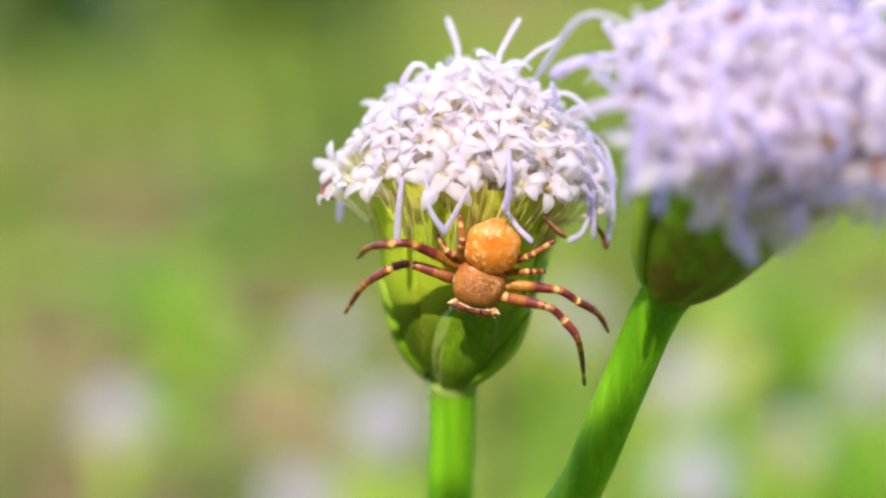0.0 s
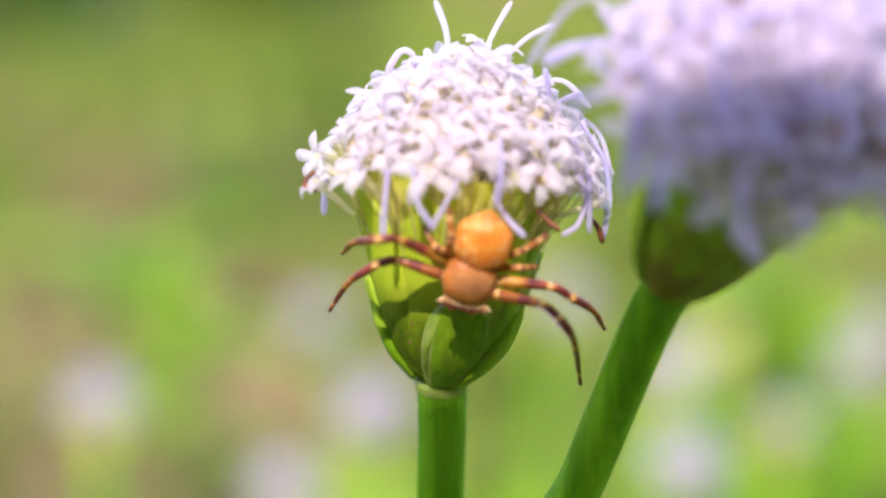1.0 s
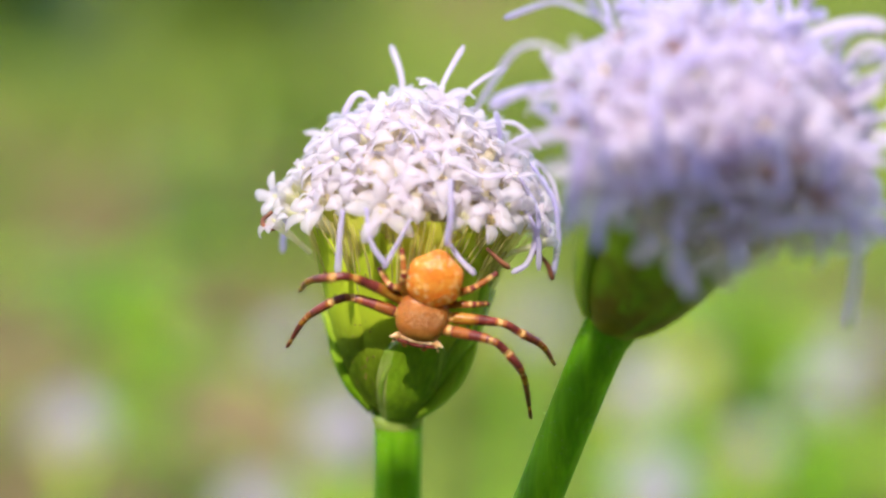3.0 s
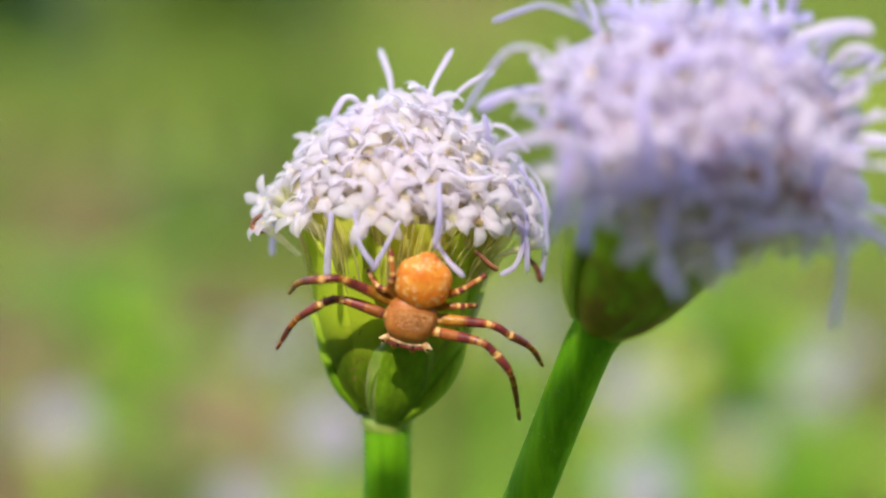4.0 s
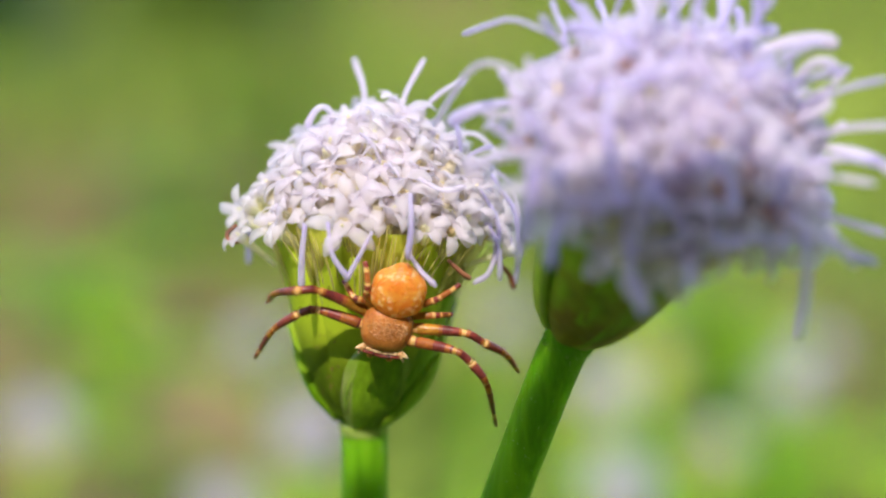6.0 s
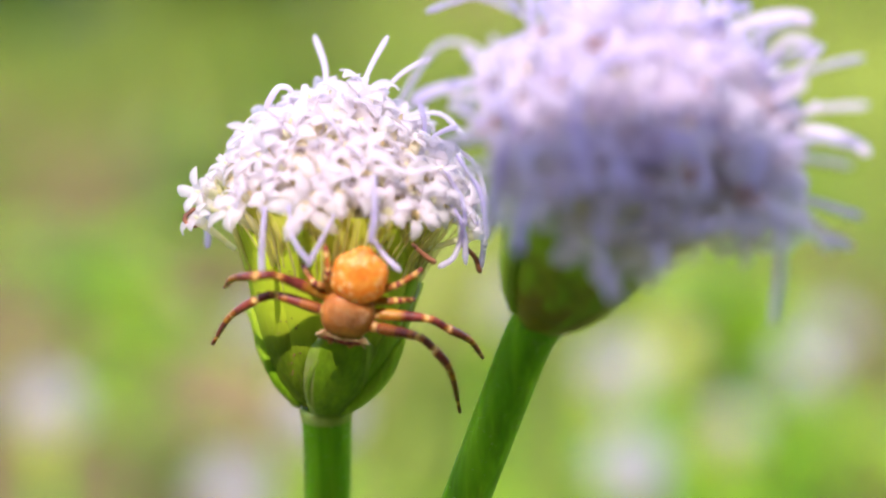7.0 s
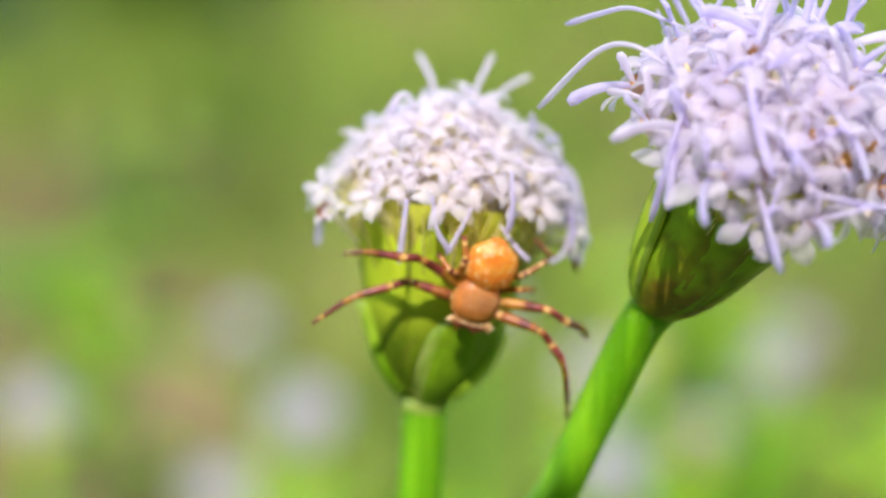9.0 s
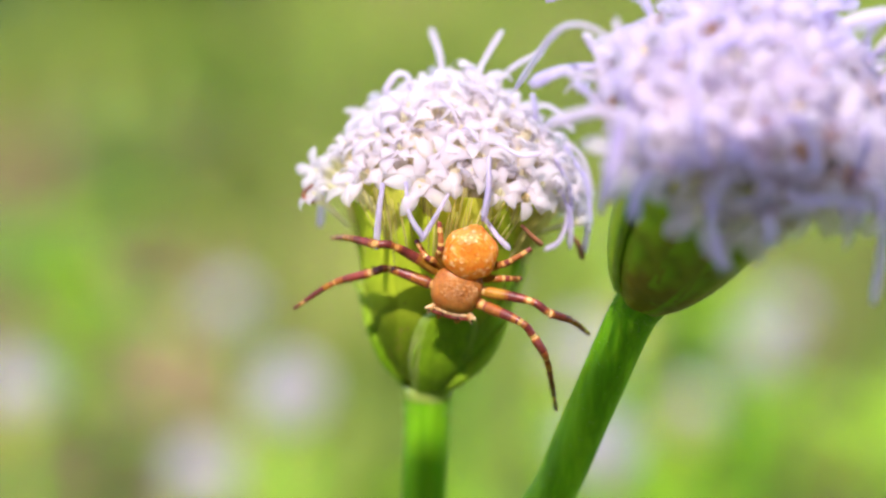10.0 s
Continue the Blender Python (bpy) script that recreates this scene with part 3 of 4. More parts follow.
for pts in STY:
    piece("style", free_style(pts, .09, STYLE if pts[0][2] < 7 else STYLE_PALE), flower_back, UP)
stem_me, stem_path, stem_rad = stem_mesh([(0, 0, .05), (0, 0, -1.5), (-.07, .05, -6), (.2, .3, -20), (.6, -1, -60), (0, 0, GROUND_Z)], [.66, .63, .62, .62, .75, .9])
piece("stem", stem_me, flower_back, UP, "smooth bright green stem with fine hairs")
tagged(piece("stem_hairs", hairs_mesh(stem_path, stem_rad, 420, .10, 5, 24), flower_back, UP), "short clear hairs", kind="stuff")

v, f = tube([Vector((0, 0, z)) for z in (.06, -.05, -.2, -.36, -.46)], [.60, .70, .69, .66, .60], 24)
piece("collar", mesh_of("collar", v, f, [MARGIN]), flower_back, UP, "pale ring where the stem meets the cup")

# the leaning flower beside it, nearer to the camera
FJ = Vector((5.56, -3.82, 3.38))
AX = Vector((2.0, -2.15, 4.4)).normalized()
flower_front = thing("flower", (FJ.x - 8, FJ.y + 3, GROUND_Z), "shaggy lilac flower head leaning on a thick green stem", "flower", "flowers on tall stems")
TO_FRONT = Matrix.Translation(-flower_front.matrix_basis.translation)
head_front = TO_FRONT @ Matrix.Translation(FJ * MM) @ AX.to_track_quat("Z", "Y").to_matrix().to_4x4()
flower_head(flower_front, head_front, [
    (B["dark_long"][i % 2], a) for i, a in enumerate(range(10, 370, 60))
] + [(B["dark_inner"][i % 2], a + 20) for i, a in enumerate(range(0, 360, 40))], 108, FLORETS_LILAC, STYLES_LILAC, .38, 2, 8, low=-14, spread_arms=28, gap=False, shoulder=.07, slim=Matrix.Translation((-.00010, 0, 0)) @ Matrix.Diagonal((.90, .90, 1, 1)))
leftward = head_front.to_3x3().inverted() @ Vector((-1, -.25, 0))
piece("bract", B["slender"][0], flower_front, head_front @ rot_z(math.degrees(math.atan2(leftward.y, leftward.x))))
FSTY = [
    [(4.6, -7.2, 10.0), (3.7, -6.8, 10.55), (3.0, -5.8, 10.3), (2.12, -3.6, 8.65)],
    [(5.2, -6.0, 11.0), (4.13, -5.15, 11.4), (3.5, -4.2, 11.2), (2.87, -3.2, 10.85)],
    [(5.6, -6.6, 8.9), (5.2, -6.3, 7.8), (4.95, -5.6, 6.3)],
    [(6.3, -9.2, 7.4), (6.4, -10.0, 6.4), (6.61, -10.4, 5.44)],
    [(9.6, -7.8, 7.4), (10.3, -8.6, 7.2), (10.45, -9.0, 6.0), (10.31, -9.04, 4.48)],
    [(10.3, -6.4, 9.6), (10.9, -6.5, 10.4), (11.5, -6.6, 10.4)],
    [(10.5, -6.6, 9.2), (11.5, -6.8, 9.8), (12.6, -7.0, 10.1)],
    [(10.6, -7.0, 8.7), (11.6, -7.3, 9.0), (12.6, -7.6, 9.1)],
    [(10.5, -7.3, 8.2), (11.4, -7.6, 8.4), (12.3, -8.0, 8.3)],
    [(10.4, -7.5, 7.9), (11.2, -8.0, 8.0), (12.1, -8.4, 7.9)],
    [(10.5, -6.9, 7.1), (11.6, -7.1, 6.8), (12.6, -7.4, 6.5)],
    [(10.3, -7.3, 6.9), (11.2, -7.8, 6.4), (12.2, -8.2, 6.0)],
    [(9.3, -6.0, 10.7), (9.7, -6.0, 11.4), (10.1, -6.0, 11.9)],
    [(8.8, -5.7, 10.9), (9.1, -5.7, 11.6), (9.3, -5.6, 12.1)],
    [(8.1, -6.8, 11.0), (8.2, -6.9, 11.7), (8.3, -7.0, 12.2)],
    [(6.2, -5.7, 10.7), (5.9, -5.6, 11.4), (5.6, -5.5, 11.8)],
    [(4.65, -8.23, 9.26), (4.25, -8.43, 7.93), (4.05, -7.88, 6.30)],
    [(4.45, -8.27, 8.36), (4.34, -8.51, 7.55), (4.27, -8.53, 6.68)],
    [(6.65, -9.83, 7.58), (6.44, -9.69, 6.38), (6.95, -9.44, 5.27)],
    [(7.43, -9.92, 7.32), (8.57, -10.04, 7.09), (10.06, -9.59, 6.83)],
    [(6.02, -8.76, 10.36), (5.96, -9.73, 9.07), (6.30, -10.26, 7.69)],
    [(7.76, -8.58, 11.05), (7.00, -9.23, 10.68), (6.21, -9.61, 10.25)],
    [(6.54, -9.75, 8.81), (6.92, -10.17, 8.24), (7.31, -10.46, 7.63)],
    [(7.95, -9.80, 9.23), (8.43, -10.16, 8.45), (8.69, -10.36, 7.66)],
    [(6.31, -8.53, 10.76), (6.49, -8.37, 11.30), (6.71, -8.08, 11.84)],
    [(8.80, -8.98, 10.41), (9.79, -8.36, 10.80), (10.95, -7.43, 11.04)],
]
for i, pts in enumerate(FSTY):
    piece("style", free_style(pts, .085 if i < 2 else .10 + .015 * (i % 3), STYLE_PALE if i in (0, 5, 7, 9) else STYLE), flower_front, TO_FRONT)
fstem_me, fstem_path, fstem_rad = stem_mesh([FJ + AX * .1, FJ - AX * 1.2, (3.69, -2.3, -1.75), (1.48, -1.4, -8), (-1.5, -.8, -30), (-2.2, -.7, -80), (FJ.x - 8, FJ.y + 3, GROUND_Z)], [.66, .62, .61, .62, .65, .75, .9])
piece("stem", fstem_me, flower_front, TO_FRONT, "thick green stem with fine hairs")
tagged(piece("stem_hairs", hairs_mesh(fstem_path, fstem_rad, 520, .07, 6, 32), flower_front, TO_FRONT), "short clear hairs", kind="stuff")


# ---- spider ----
BODY = Vector((.8, -3.0, 3.5))
spider = thing("spider", BODY, "small orange crab spider with banded legs on the flower's green cup", "spider")


def body_mesh(name, centre, axes_, radii, material, shape, fine=48):
    """A blob with its own shape function of the direction."""
    bm = bmesh.new()
    bmesh.ops.create_uvsphere(bm, u_segments=fine * 2, v_segments=fine, radius=1)
    verts = []
    ax = [Vector(a).normalized() for a in axes_]
    for v in bm.verts:
        k = shape(v.co)
        verts.append(Vector(centre) + sum((ax[i] * (v.co[i] * radii[i] * k) for i in range(3)), Vector()))
    faces = [tuple(v.index for v in f.verts) for f in bm.faces]
    bm.free()
    return mesh_of(name, verts, faces, [material])


# the body's own axes: across, along towards the head, outwards from the flower
ALONG = Vector((-.26, .22, -1.0)).normalized()
OUT = (Vector((.08, -1, .1)) - ALONG * Vector((.08, -1, .1)).dot(ALONG)).normalized()
ACROSS = ALONG.cross(OUT).normalized()
SP = Matrix.Translation(-BODY * MM)


def abdomen_shape(d):
    rim = 1 - d.z * d.z
    k = 1 + .035 * rim ** 2 * math.cos(6 * math.atan2(d.x, -d.y))
    k *= 1 + .09 * max(0, -d.y) ** 9 - .05 * max(0, d.y) ** 2
    # wrinkles run round the rim; the back is flat and pebbled
    tilt = math.acos(max(-1, min(1, d.z)))
    wrinkle = max(0, 1 - abs(tilt - 1.15) / .45)
    k += .02 * wrinkle * math.cos(34 * tilt + 2.5 * noise.noise(d * 3))
    if d.z > 0:
        k -= .10 * d.z ** 4
        cell = noise.voronoi(d * 4.2 + .25 * noise.noise_vector(d * 5))[0][0]
        k += (.03 * max(0, 1 - (cell / .42) ** 2) + .010 * noise.noise(d * 14)) * min(1, d.z * 2)
    return k


piece("abdomen", body_mesh("abdomen", (1.075, -3.28, 4.35), (ACROSS, ALONG, OUT), (.72, .73, .54), ABDOMEN, abdomen_shape, 110), spider, SP, "round orange abdomen with pale dimples")
piece("cephalothorax", body_mesh("cephalothorax", (.76, -2.98, 3.38), (ACROSS, ALONG, OUT), (.66, .66, .46), CARAPACE,
      lambda d: (abs(d.x) ** 2.6 + abs(d.y) ** 2.6 + abs(d.z) ** 2.2 + 1e-9) ** (-1 / 2.5) * (1 + .02 * d.y)), spider, SP, "glossy brown-orange cephalothorax")
tail = Vector((1.075, -3.28, 4.35)) - ALONG * .74
v, f = tube([tail + ALONG * .12, tail, tail - ALONG * .10], [.10, .075, .03], 10)
piece("spinneret", mesh_of("spinneret", v, f, [LEG_PALE]), spider, SP)
rnd = random.Random(11)
v, f = [], []
for _ in range(380):
    a, r = rnd.uniform(0, 2 * math.pi), .52 * rnd.random() ** .6
    px, py = r * math.cos(a), r * math.sin(a) * .62 - .12
    h = .46 * (max(0, 1 - abs(px / .66) ** 2.6 - abs(py / .66) ** 2.6)) ** (1 / 2.2)
    p = Vector((.76, -2.98, 3.38)) + ACROSS * px + ALONG * py + OUT * (h + .004)
    g = rnd.choice((.010, .013, .018))
    tube([p - OUT * .03, p, p + OUT * g], [g * 1.2, g, g * .5], 7, v, f)
tagged(piece("granulation", mesh_of("granulation", v, f, [GRANULE]), spider, SP), "tiny glossy grains on the back", kind="stuff")
FACE = Vector((.76, -2.98, 3.36)) + ALONG * .58 + OUT * .14
ridge_path = spline([FACE - ACROSS * .60 + ALONG * .02 + OUT * .02, FACE - ACROSS * .4 + OUT * .10, FACE + OUT * .10 + ALONG * .05, FACE + ACROSS * .4 + OUT * .10, FACE + ACROSS * .60 + ALONG * .02 + OUT * .02], 5)
nr = len(ridge_path)
ridge = piece("eye_band", mesh_of("eye_band", *tube(ridge_path, [.032 + .04 * abs(2 * i / (nr - 1) - 1) ** 3 + .014 * math.sin(2.3 * i) if 0 < i < nr - 1 else .02 for i in range(nr)], 8), [EYE_BAND]), spider, SP, "cream band with a horn at each end")
for sx in (-1, 1):
    # a warty horn of two points at each end of the band
    v, f = [], []
    b = FACE + ACROSS * sx * .50 + OUT * .06
    for tip, r in ((ACROSS * sx * .20 + ALONG * .06 + OUT * .04, .085), (ACROSS * sx * .10 + ALONG * .20 + OUT * .06, .07), (ACROSS * sx * .02 - ALONG * .12 + OUT * .08, .06)):
        tube([b - tip * .3, b + tip * .3, b + tip * .65, b + tip], [r, r * .95, r * .55, r * .12], 8, v, f)
    piece("horn", mesh_of("horn", v, f, [EYE_BAND]), ridge, None, "cream pointed horn")


front_path = [p + ALONG * .10 - OUT * .03 for p in ridge_path[2:-2]]
piece("clypeus", mesh_of("clypeus", *tube(front_path, [.02] + [.06] * (len(front_path) - 2) + [.02], 8), [LEG_RED]), spider, SP, "dark maroon rim below the eye band")


def ball(name, centre, r, material):
    return body_mesh(name, centre, ((1, 0, 0), (0, 1, 0), (0, 0, 1)), (r, r, r), material, lambda d: 1)


for sx in (-1, 1):
    piece("eye", ball("eye", FACE + ACROSS * sx * .56 + OUT * .10 + ALONG * .10, .045, EYE), ridge)
    piece("eye", ball("eye", FACE + ACROSS * sx * .2 + OUT * .14 + ALONG * .10, .03, EYE), ridge)
    a = FACE + ACROSS * sx * .22 + ALONG * .02 - OUT * .15
    v, f = tube(spline([a, a + ALONG * .25 + ACROSS * sx * .05, a + ALONG * .38 - OUT * .12], 4), [.08] * 5 + [.075, .07, .06, .04], 8)
    piece("pedipalp", mesh_of("pedipalp", v, f, [CARAPACE]), spider, SP)


def leg_tube(path, radii, bands, sides=10):
    """A leg's stretch with its colour rings; bands: shares of the length up to which a colour goes, and its slot."""
    v, f = tube(path, radii, sides)
    n = len(path) - 1
    slots = [next((k for b, k in bands if (i + .5) / n <= b), bands[-1][1]) for i in range(n)]
    index = [k for k in slots for _ in range(sides)]
    return v, f, index + [slots[0], slots[-1]]


LEG_MATS = [LEG_PALE, LEG_RED, LEG_RING, LEG_BROWN]
FEMUR_PLAIN = [(.31, 3), (.35, 2), (.50, 0), (.53, 3), (.635, 1), (.65, 3), (.69, 2), (.73, 3), (.94, 1), (.97, 3), (1, 2)]
FEMUR_BANDED = [(.29, 3), (.345, 2), (.37, 1), (.42, 3), (.49, 3), (.59, 1), (.635, 3), (.65, 1), (.69, 2), (.75, 3), (.94, 1), (1, 2)]
SHANK = [(.02, 2), (.08, 3), (.36, 1), (.44, 3), (.48, 2), (.53, 3), (.60, 0), (.84, 1), (.89, 2), (.93, 3), (1, 1)]
SHORT_LEG = [(.38, 0), (.5, 3), (.56, 2), (.66, 1), (.72, 2), (.86, 3), (.92, 2), (1, 1)]


def spines(path, radii, verts, faces, index, seed, count, length=.1):
    rnd = random.Random(seed)
    for _ in range(count):
        i = rnd.randrange(1, len(path) - 1)
        d = (path[i + 1] - path[i]).normalized()
        out = Vector((rnd.uniform(-1, 1), rnd.uniform(-1, 1), rnd.uniform(-1, 1)))
        out = (out - d * out.dot(d)).normalized()
        b = path[i] + out * radii[i] * .9
        n0 = len(faces)
        tube([b, b + (out + d * .8).normalized() * length], [.010, .004], 4, verts, faces)
        index += [1] * (len(faces) - n0)


def joints(s, places):
    """The leg narrows at its joints."""
    return 1 - .22 * sum(math.exp(-((s - p) / .022) ** 2) for p in places)


LEG_PARTS = {}
for k, (name, j) in enumerate(LEGS.items()):
    j = [Vector(p) for p in j]
    root = j[0]
    up_path = spline([p - root for p in j[:4]], 16)
    n = len(up_path)
    rad = [(.11 + .05 * math.sin(math.pi * min(1, i / (n * .64))) - .02 * max(0, i / n - .6)) * joints(i / (n - 1), (.34, .68, 1)) for i in range(n)]
    v, f, idx = leg_tube(up_path, rad, FEMUR_PLAIN if name in ("L1", "R1") else FEMUR_BANDED)
    spines(up_path, rad, v, f, idx, k, 24)
    leg = piece("leg", mesh_of("leg", v, f, LEG_MATS, idx), spider, SP @ Matrix.Translation(root * MM))
    knee = j[3]
    low_path = spline([p - knee for p in j[3:]], 20)
    n = len(low_path)
    rad = [(.128 - .08 * i / (n - 1)) * joints(i / (n - 1), (0, .48, .88)) for i in range(n)]
    v, f, idx = leg_tube(low_path, rad, SHANK)
    spines(low_path, rad, v, f, idx, 9 + k, 30, .09)
    LEG_PARTS[name] = (piece("lower_leg", mesh_of("lower_leg", v, f, LEG_MATS, idx), leg, Matrix.Translation((knee - root) * MM)), knee - root, leg)
SHORT = [
    [(.45, -2.9, 3.75), (.25, -3.2, 4.1), (-.05, -3.3, 4.25), (-.32, -3.0, 4.62)],
    [(.55, -2.9, 3.8), (.28, -3.3, 4.25), (.32, -3.5, 4.6), (.27, -3.45, 5.2)],
    [(1.2, -2.9, 3.6), (1.7, -3.0, 3.65), (2.1, -2.95, 3.64), (2.42, -2.72, 3.6)],
    [(1.15, -2.85, 3.75), (1.75, -3.1, 4.0), (2.1, -3.2, 4.15), (2.65, -3.2, 4.5)],
]
for k, pts in enumerate(SHORT):
    path = spline(pts, 14)
    n = len(path)
    rad = [.115 - .05 * i / (n - 1) for i in range(n)]
    v, f, idx = leg_tube(path, rad, SHORT_LEG)
    spines(path, rad, v, f, idx, 30 + k, 10, .08)
    piece("leg", mesh_of("leg", v, f, LEG_MATS, idx), spider, SP)

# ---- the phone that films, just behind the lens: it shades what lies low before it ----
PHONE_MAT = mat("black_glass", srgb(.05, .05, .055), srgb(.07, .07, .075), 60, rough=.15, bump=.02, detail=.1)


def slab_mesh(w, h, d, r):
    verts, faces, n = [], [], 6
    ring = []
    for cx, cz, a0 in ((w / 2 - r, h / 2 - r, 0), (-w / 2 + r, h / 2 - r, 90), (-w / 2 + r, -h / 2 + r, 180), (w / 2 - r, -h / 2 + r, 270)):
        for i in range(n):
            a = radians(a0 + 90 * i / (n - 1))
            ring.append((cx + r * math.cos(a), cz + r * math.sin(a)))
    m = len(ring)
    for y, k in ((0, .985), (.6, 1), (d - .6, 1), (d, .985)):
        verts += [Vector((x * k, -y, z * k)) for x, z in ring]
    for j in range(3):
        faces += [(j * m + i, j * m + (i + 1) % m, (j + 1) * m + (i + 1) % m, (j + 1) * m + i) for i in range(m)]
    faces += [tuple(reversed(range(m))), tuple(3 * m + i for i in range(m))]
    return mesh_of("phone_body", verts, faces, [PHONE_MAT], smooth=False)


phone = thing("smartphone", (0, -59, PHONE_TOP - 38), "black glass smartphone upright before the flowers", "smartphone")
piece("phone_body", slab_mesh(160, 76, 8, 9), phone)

# ---- ground and background ----
GROUND_MAT = mat("earth_with_moss", srgb(.39, .37, .19), srgb(.31, .42, .13), 9, rough=.9, bump=.5, fine=9, detail=.5)
GRASS = mat("grass_blade", srgb(.405, .53, .16), srgb(.595, .65, .275), 7, rough=.6, spec=.12, bump=.1, through=.3, detail=.2, per_island=.3, spread=.15)
DRY = mat("dry_straw", srgb(.49, .43, .28), srgb(.61, .54, .38), 8, rough=.8, spec=.1, bump=.1, through=.15, detail=.2, per_island=.25)
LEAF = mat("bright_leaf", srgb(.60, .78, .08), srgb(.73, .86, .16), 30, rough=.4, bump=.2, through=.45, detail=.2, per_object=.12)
# darker leaf copy: shade is put into its colour, nothing shades these weeds
LEAF_SHADE_TINT = mat("dark_leaf", srgb(.35, .48, .13), srgb(.46, .57, .17), 30, rough=.45, bump=.2, through=.2, detail=.2, per_object=.12)
FAR_PETAL = mat("pale_pink_lilac_petal", srgb(.69, .66, .72), srgb(.79, .76, .81), 300, rough=.5, bump=.2, through=.3, detail=.1)


def ground_mesh():
    xs = [-40000, -8000, -2500, -1200] + [-800 + 40 * i for i in range(41)] + [1200, 2500, 8000, 40000]
    ys = [-40000, -8000, -2000, -600] + [-300 + 50 * i for i in range(55)] + [3500, 8000, 40000]
    verts = []
    for y in ys:
        for x in xs:
            near = max(abs(x), abs(y)) < 2600
            h = 10 * noise.noise(Vector((x / 160, y / 160, 0))) + 22 * noise.noise(Vector((x / 700, y / 700, 3))) if near else 0
            if abs(x) < 60 and abs(y) < 60:
                h *= .2
            verts.append(Vector((x, y, GROUND_Z + h)))
    w = len(xs)
    faces = [(a, a + 1, a + 1 + w, a + w) for r in range(len(ys) - 1) for a in range(r * w, r * w + w - 1)]
    return mesh_of("ground", verts, faces, [GROUND_MAT])


ground = tagged(new("ground", ground_mesh()), "mossy earth with patches of grass and straw", "ground", kind="structure")


def blades(name, count, region, height, width, material, seed, dry=0.0, keep=None):
    rnd = random.Random(seed)
    verts, faces = [], []
    made = 0
    while made < count:
        x, y = rnd.uniform(region[0], region[1]), rnd.uniform(region[2], region[3])
        if (x / 1500) ** 2 + ((y - 500) / 1700) ** 2 > rnd.uniform(.72, 1) ** .5 or x * x + (y + 25) ** 2 < 95 ** 2 or (keep and not keep(x, y)):
            continue
        made += 1
        a = rnd.uniform(0, 2 * math.pi)
        h, w = height * rnd.uniform(.5, 1.2), width * rnd.uniform(.6, 1.2)
        lean = rnd.uniform(.15, .9) * h
        side = Vector((math.cos(a), math.sin(a), 0))
        fall = Vector((-math.sin(a), math.cos(a), 0)) * lean
        root = Vector((x, y, GROUND_Z - 3))
        b = len(verts)
        for s, ww in ((0, .7), (.4, 1), (.75, .7), (1, .06)):
            p = root + Vector((0, 0, h * (s - .25 * s * s))) + fall * s * s
            verts.extend([p - side * w * ww, p + side * w * ww])
        for i in range(3):
            faces.append((b + 2 * i, b + 2 * i + 1, b + 2 * i + 3, b + 2 * i + 2))
    return new(name, mesh_of(name, verts, faces, [material]))


DRY_SPOTS = [(-.165, 640, .045, 110), (.0, 1650, .03, 260), (-.12, 470, .06, 110), (-.20, 520, .04, 120), (.20, 430, .035, 90), (.10, 420, .03, 70)]


def patch(x, y):
    """Above nought where the grass is green, below where it is dry; spots by bearing and distance."""
    far = max(y + 54, 60)
    v = .30 + .6 * noise.noise(Vector((x / 60, y / 110, 5)))
    for u, d, su, sd in DRY_SPOTS:
        v -= .95 * math.exp(-((x / far - u) / su) ** 2 - ((far - d) / sd) ** 2)
    return v


tagged(blades("grass", 42000, (-1500, 1500, -1200, 2200), 75, 2.2, GRASS, 1, keep=lambda x, y: patch(x, y) > -.05), "green grass on the ground behind the flowers", "grass", kind="stuff")
tagged(blades("dry_grass", 22000, (-1500, 1500, -1200, 2200), 60, 1.8, DRY, 2, keep=lambda x, y: patch(x, y) < .18), "dry straw-coloured grass between the green patches", "grass", kind="stuff")


def leaf_mesh(length, width, seed, material):
    rnd = random.Random(seed)
    verts, faces = [], []
    rows, n = [], 9
    for i in range(n):
        s = i / (n - 1)
        half = width * .5 * math.sin(math.pi * (.06 + .94 * s) ** .8) + .2
        x = length * s
        z = length * (.25 * s - .45 * s * s)
        p = Vector((x, 0, z))
        nrm = Vector((-.3 + .9 * s, 0, 1)).normalized()
        rows.append(((p + Vector((0, -half, half * .25)), p, p + Vector((0, half, half * .25))), nrm))
    ribbon(rows, .4, verts, faces)
    return mesh_of("leaf", verts, faces, [material])


def weed(place, height, leaves, size, material, label, seed, first=.3, group="leafy weeds in the background"):
    rnd = random.Random(seed)
    x, y = place
    root = thing("weed", (x, y, GROUND_Z - 2), label, "plant", group)
    v, f = tube(spline([(0, 0, 0), (2, 1, height * .5), (0, 0, height)], 6), [1.6 - .08 * i for i in range(13)], 8)
    piece("stalk", mesh_of("stalk", v, f, [STEM]), root)
    kinds = [leaf_mesh(size * k, size * .55 * k, seed + i, material) for i, k in enumerate((.8, 1.0, 1.2))]
    for i in range(leaves):
        z = height * (first + (1 - first) * i / leaves)
        piece("leaf", rnd.choice(kinds), root, Matrix.Translation((0, 0, z * MM)) @ rot_z(137.5 * i + rnd.uniform(-20, 20)) @ pose(0, 0, 0, 0, rnd.uniform(-45, 10), 0))
    return root


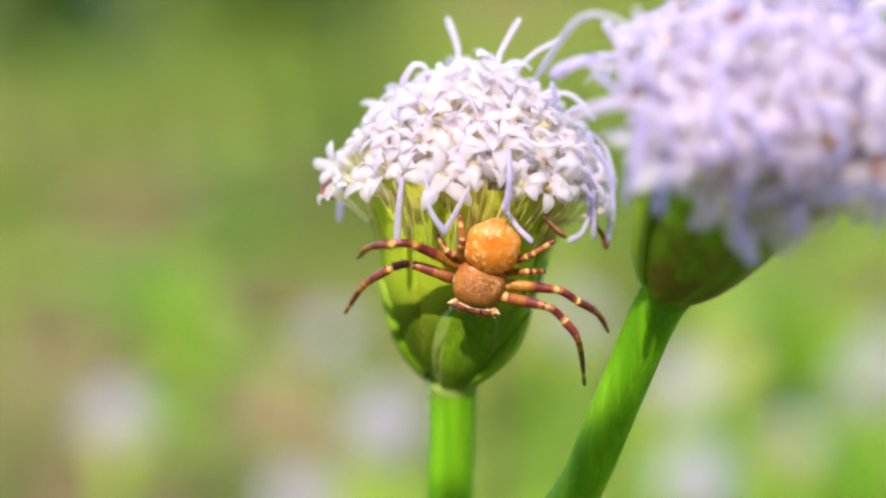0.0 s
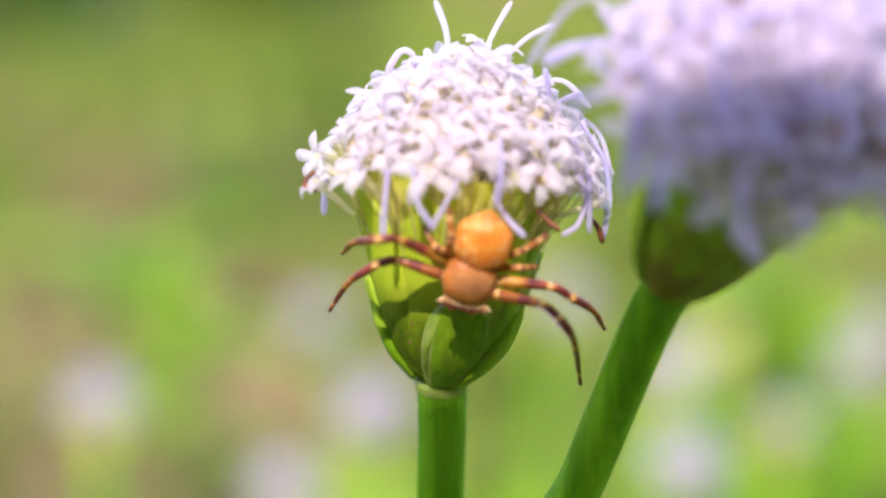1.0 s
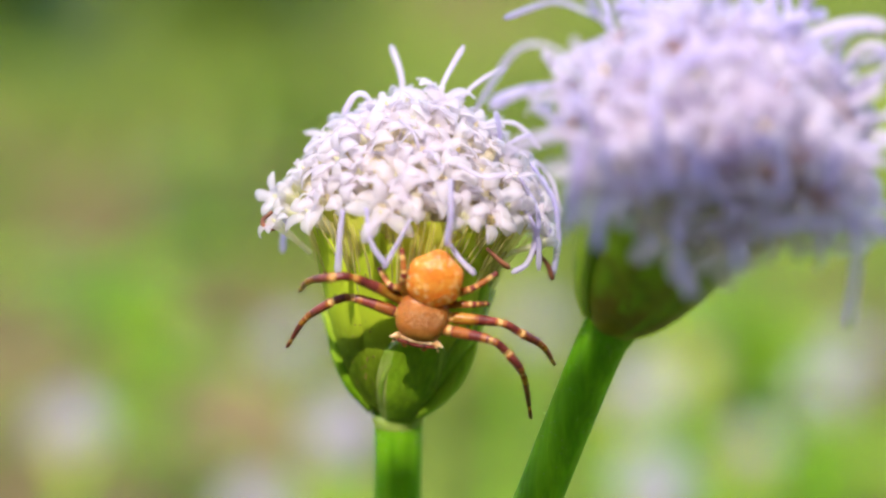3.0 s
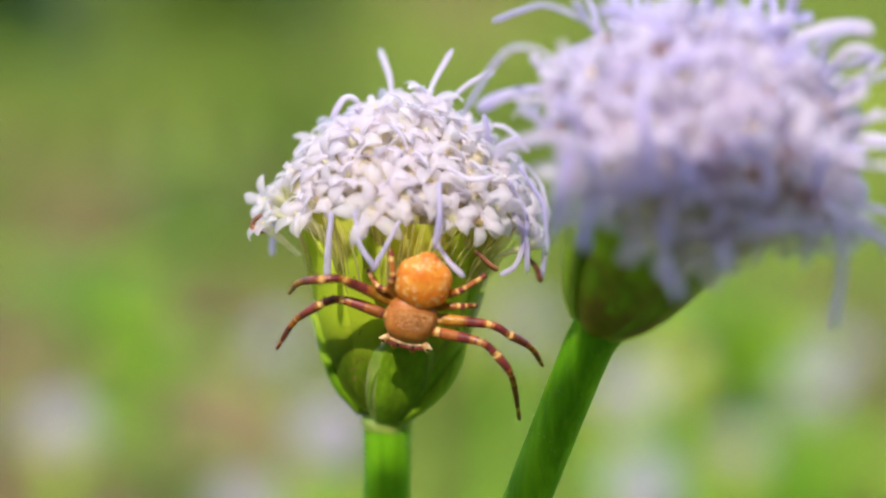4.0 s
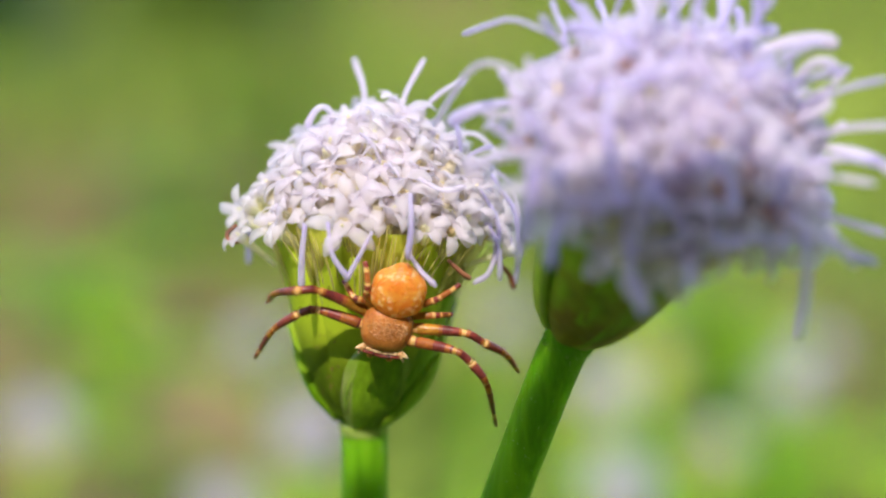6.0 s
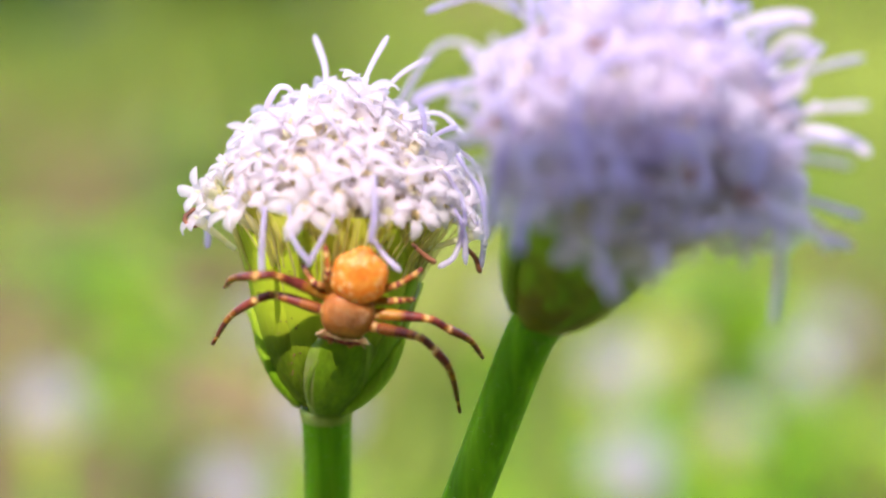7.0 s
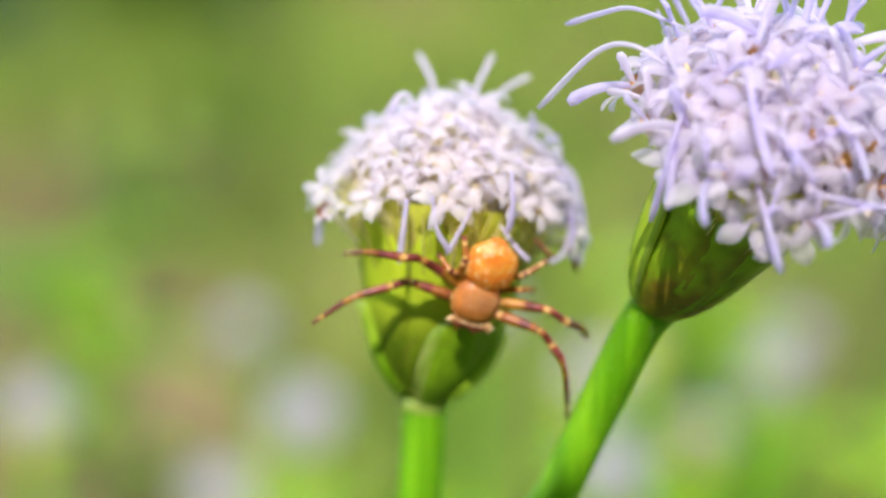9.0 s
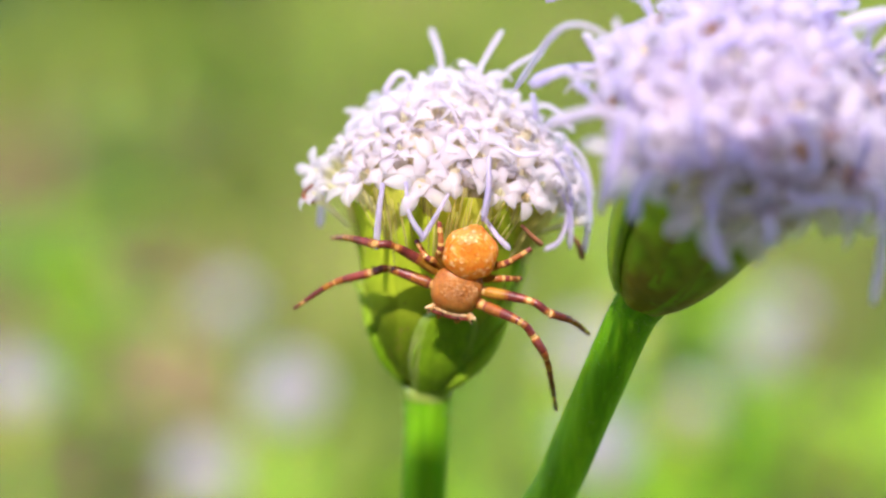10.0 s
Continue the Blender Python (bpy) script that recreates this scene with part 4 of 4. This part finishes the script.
def far_flower(head, r, seed):
    """A pale head of the same kind standing lower, behind."""
    rnd = random.Random(seed)
    x, y, z = head
    root = thing("background_flower", (x, y, GROUND_Z - 2), "pale pink-lilac flower head on a thin green stem", "flower", "flowers in the background")
    top = z - GROUND_Z + 2
    v, f = tube(spline([(rnd.uniform(-9, 9), rnd.uniform(-9, 9), 0), (rnd.uniform(-3, 3), 0, top * .5), (0, 0, top - 2)], 6), [.8] * 13, 8)
    piece("stem", mesh_of("stem", v, f, [STEM]), root)
    m = Matrix.Translation((0, 0, (top - 5) * MM)) @ pose(0, 0, 0, rnd.uniform(-25, 25), rnd.uniform(-25, 25), 0)
    piece("cup", CUP_MESH, root, m)
    n = 46
    for i in range(n):
        s = 1 - 1.2 * (i + .5) / n
        el, az = math.asin(s), 2.39996 * i
        d = Vector((math.cos(el) * math.cos(az), math.cos(el) * math.sin(az), math.sin(el)))
        piece("floret", FAR_FLORETS[i % 2], root, m @ Matrix.Translation((d * r + Vector((0, 0, 4.7))) * MM) @ d.to_track_quat("Z", "Y").to_matrix().to_4x4() @ Matrix.Scale(1.25, 4))
    return root


FAR_FLORETS = [floret_mesh(40 + s, .7, .45, 1.0, FAR_PETAL) for s in range(2)]
for i, (h, r) in enumerate([
    ((-33, 124.5, -38), 3.7), ((-7.6, 127.4, -38.7), 3.8), ((16.8, 132.7, -37.4), 3.6), ((16.9, 120.7, -42.2), 3.8), ((29, 144.3, -46.7), 3.6), ((37.1, 149.7, -42), 4.0),
    ((-17.9, 125.2, -46), 3.6), ((8.5, 168.8, -39.7), 3.4), ((-15.3, 177.7, -42.8), 3.2), ((26.3, 166.4, -43.9), 3.4), ((46.2, 173.6, -44.9), 3.8), ((-62, 150, -52), 3.6), ((60, 150, -52), 3.6), ((-90, 260, -60), 3.6), ((95, 230, -58), 3.6),
]):
    far_flower(h, r * (.78 if h[0] < 25 else .62), 50 + i)
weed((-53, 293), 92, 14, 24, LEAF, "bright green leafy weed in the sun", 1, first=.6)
weed((-95, 215), 75, 14, 24, LEAF_SHADE_TINT, "leafy weed with shade put into its dark green colour", 2)
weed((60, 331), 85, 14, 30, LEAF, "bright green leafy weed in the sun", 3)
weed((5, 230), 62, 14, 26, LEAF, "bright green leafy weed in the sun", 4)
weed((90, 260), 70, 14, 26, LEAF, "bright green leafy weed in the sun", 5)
# far weeds in open sun; their dark tint stands in for shade
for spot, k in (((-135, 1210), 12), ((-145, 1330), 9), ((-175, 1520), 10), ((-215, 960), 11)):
    weed(spot, 120 if k > 10 else 150, 30, 75, LEAF_SHADE_TINT, "leafy weed with shade put into its dark green colour", k, first=.15)
weed((-83, 633), 42, 16, 34, LEAF_SHADE_TINT, "low dark green leafy weed among dry grass", 14, first=.2)
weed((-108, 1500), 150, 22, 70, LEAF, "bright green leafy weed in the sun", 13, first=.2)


# ---- what moves ----
def motions():
    sway = [(row[0], pose(*row[1:])) for row in SWAY]
    for ob in (flower_back, flower_front, spider):
        rest = ob.matrix_basis.copy()
        walk(ob, [(t, m @ rest) for t, m in sway])
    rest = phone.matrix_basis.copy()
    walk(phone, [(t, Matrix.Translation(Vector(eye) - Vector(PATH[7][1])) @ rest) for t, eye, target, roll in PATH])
    for name, rows in LEG_TURNS.items():
        ob, knee, leg = LEG_PARTS[name]
        walk(ob, [(t, Matrix.Translation(knee * MM) @ pose(0, 0, 0, *turn)) for t, *turn in rows])
        rest, shifted = leg.matrix_basis.copy(), leg.matrix_basis @ pose(0, 0, 0, *LEG_SHIFTS[name])
        walk(leg, [(0, rest), (7.4, rest), (7.5, rest), (7.6, shifted), (7.7, shifted), (10, shifted)])


motions()
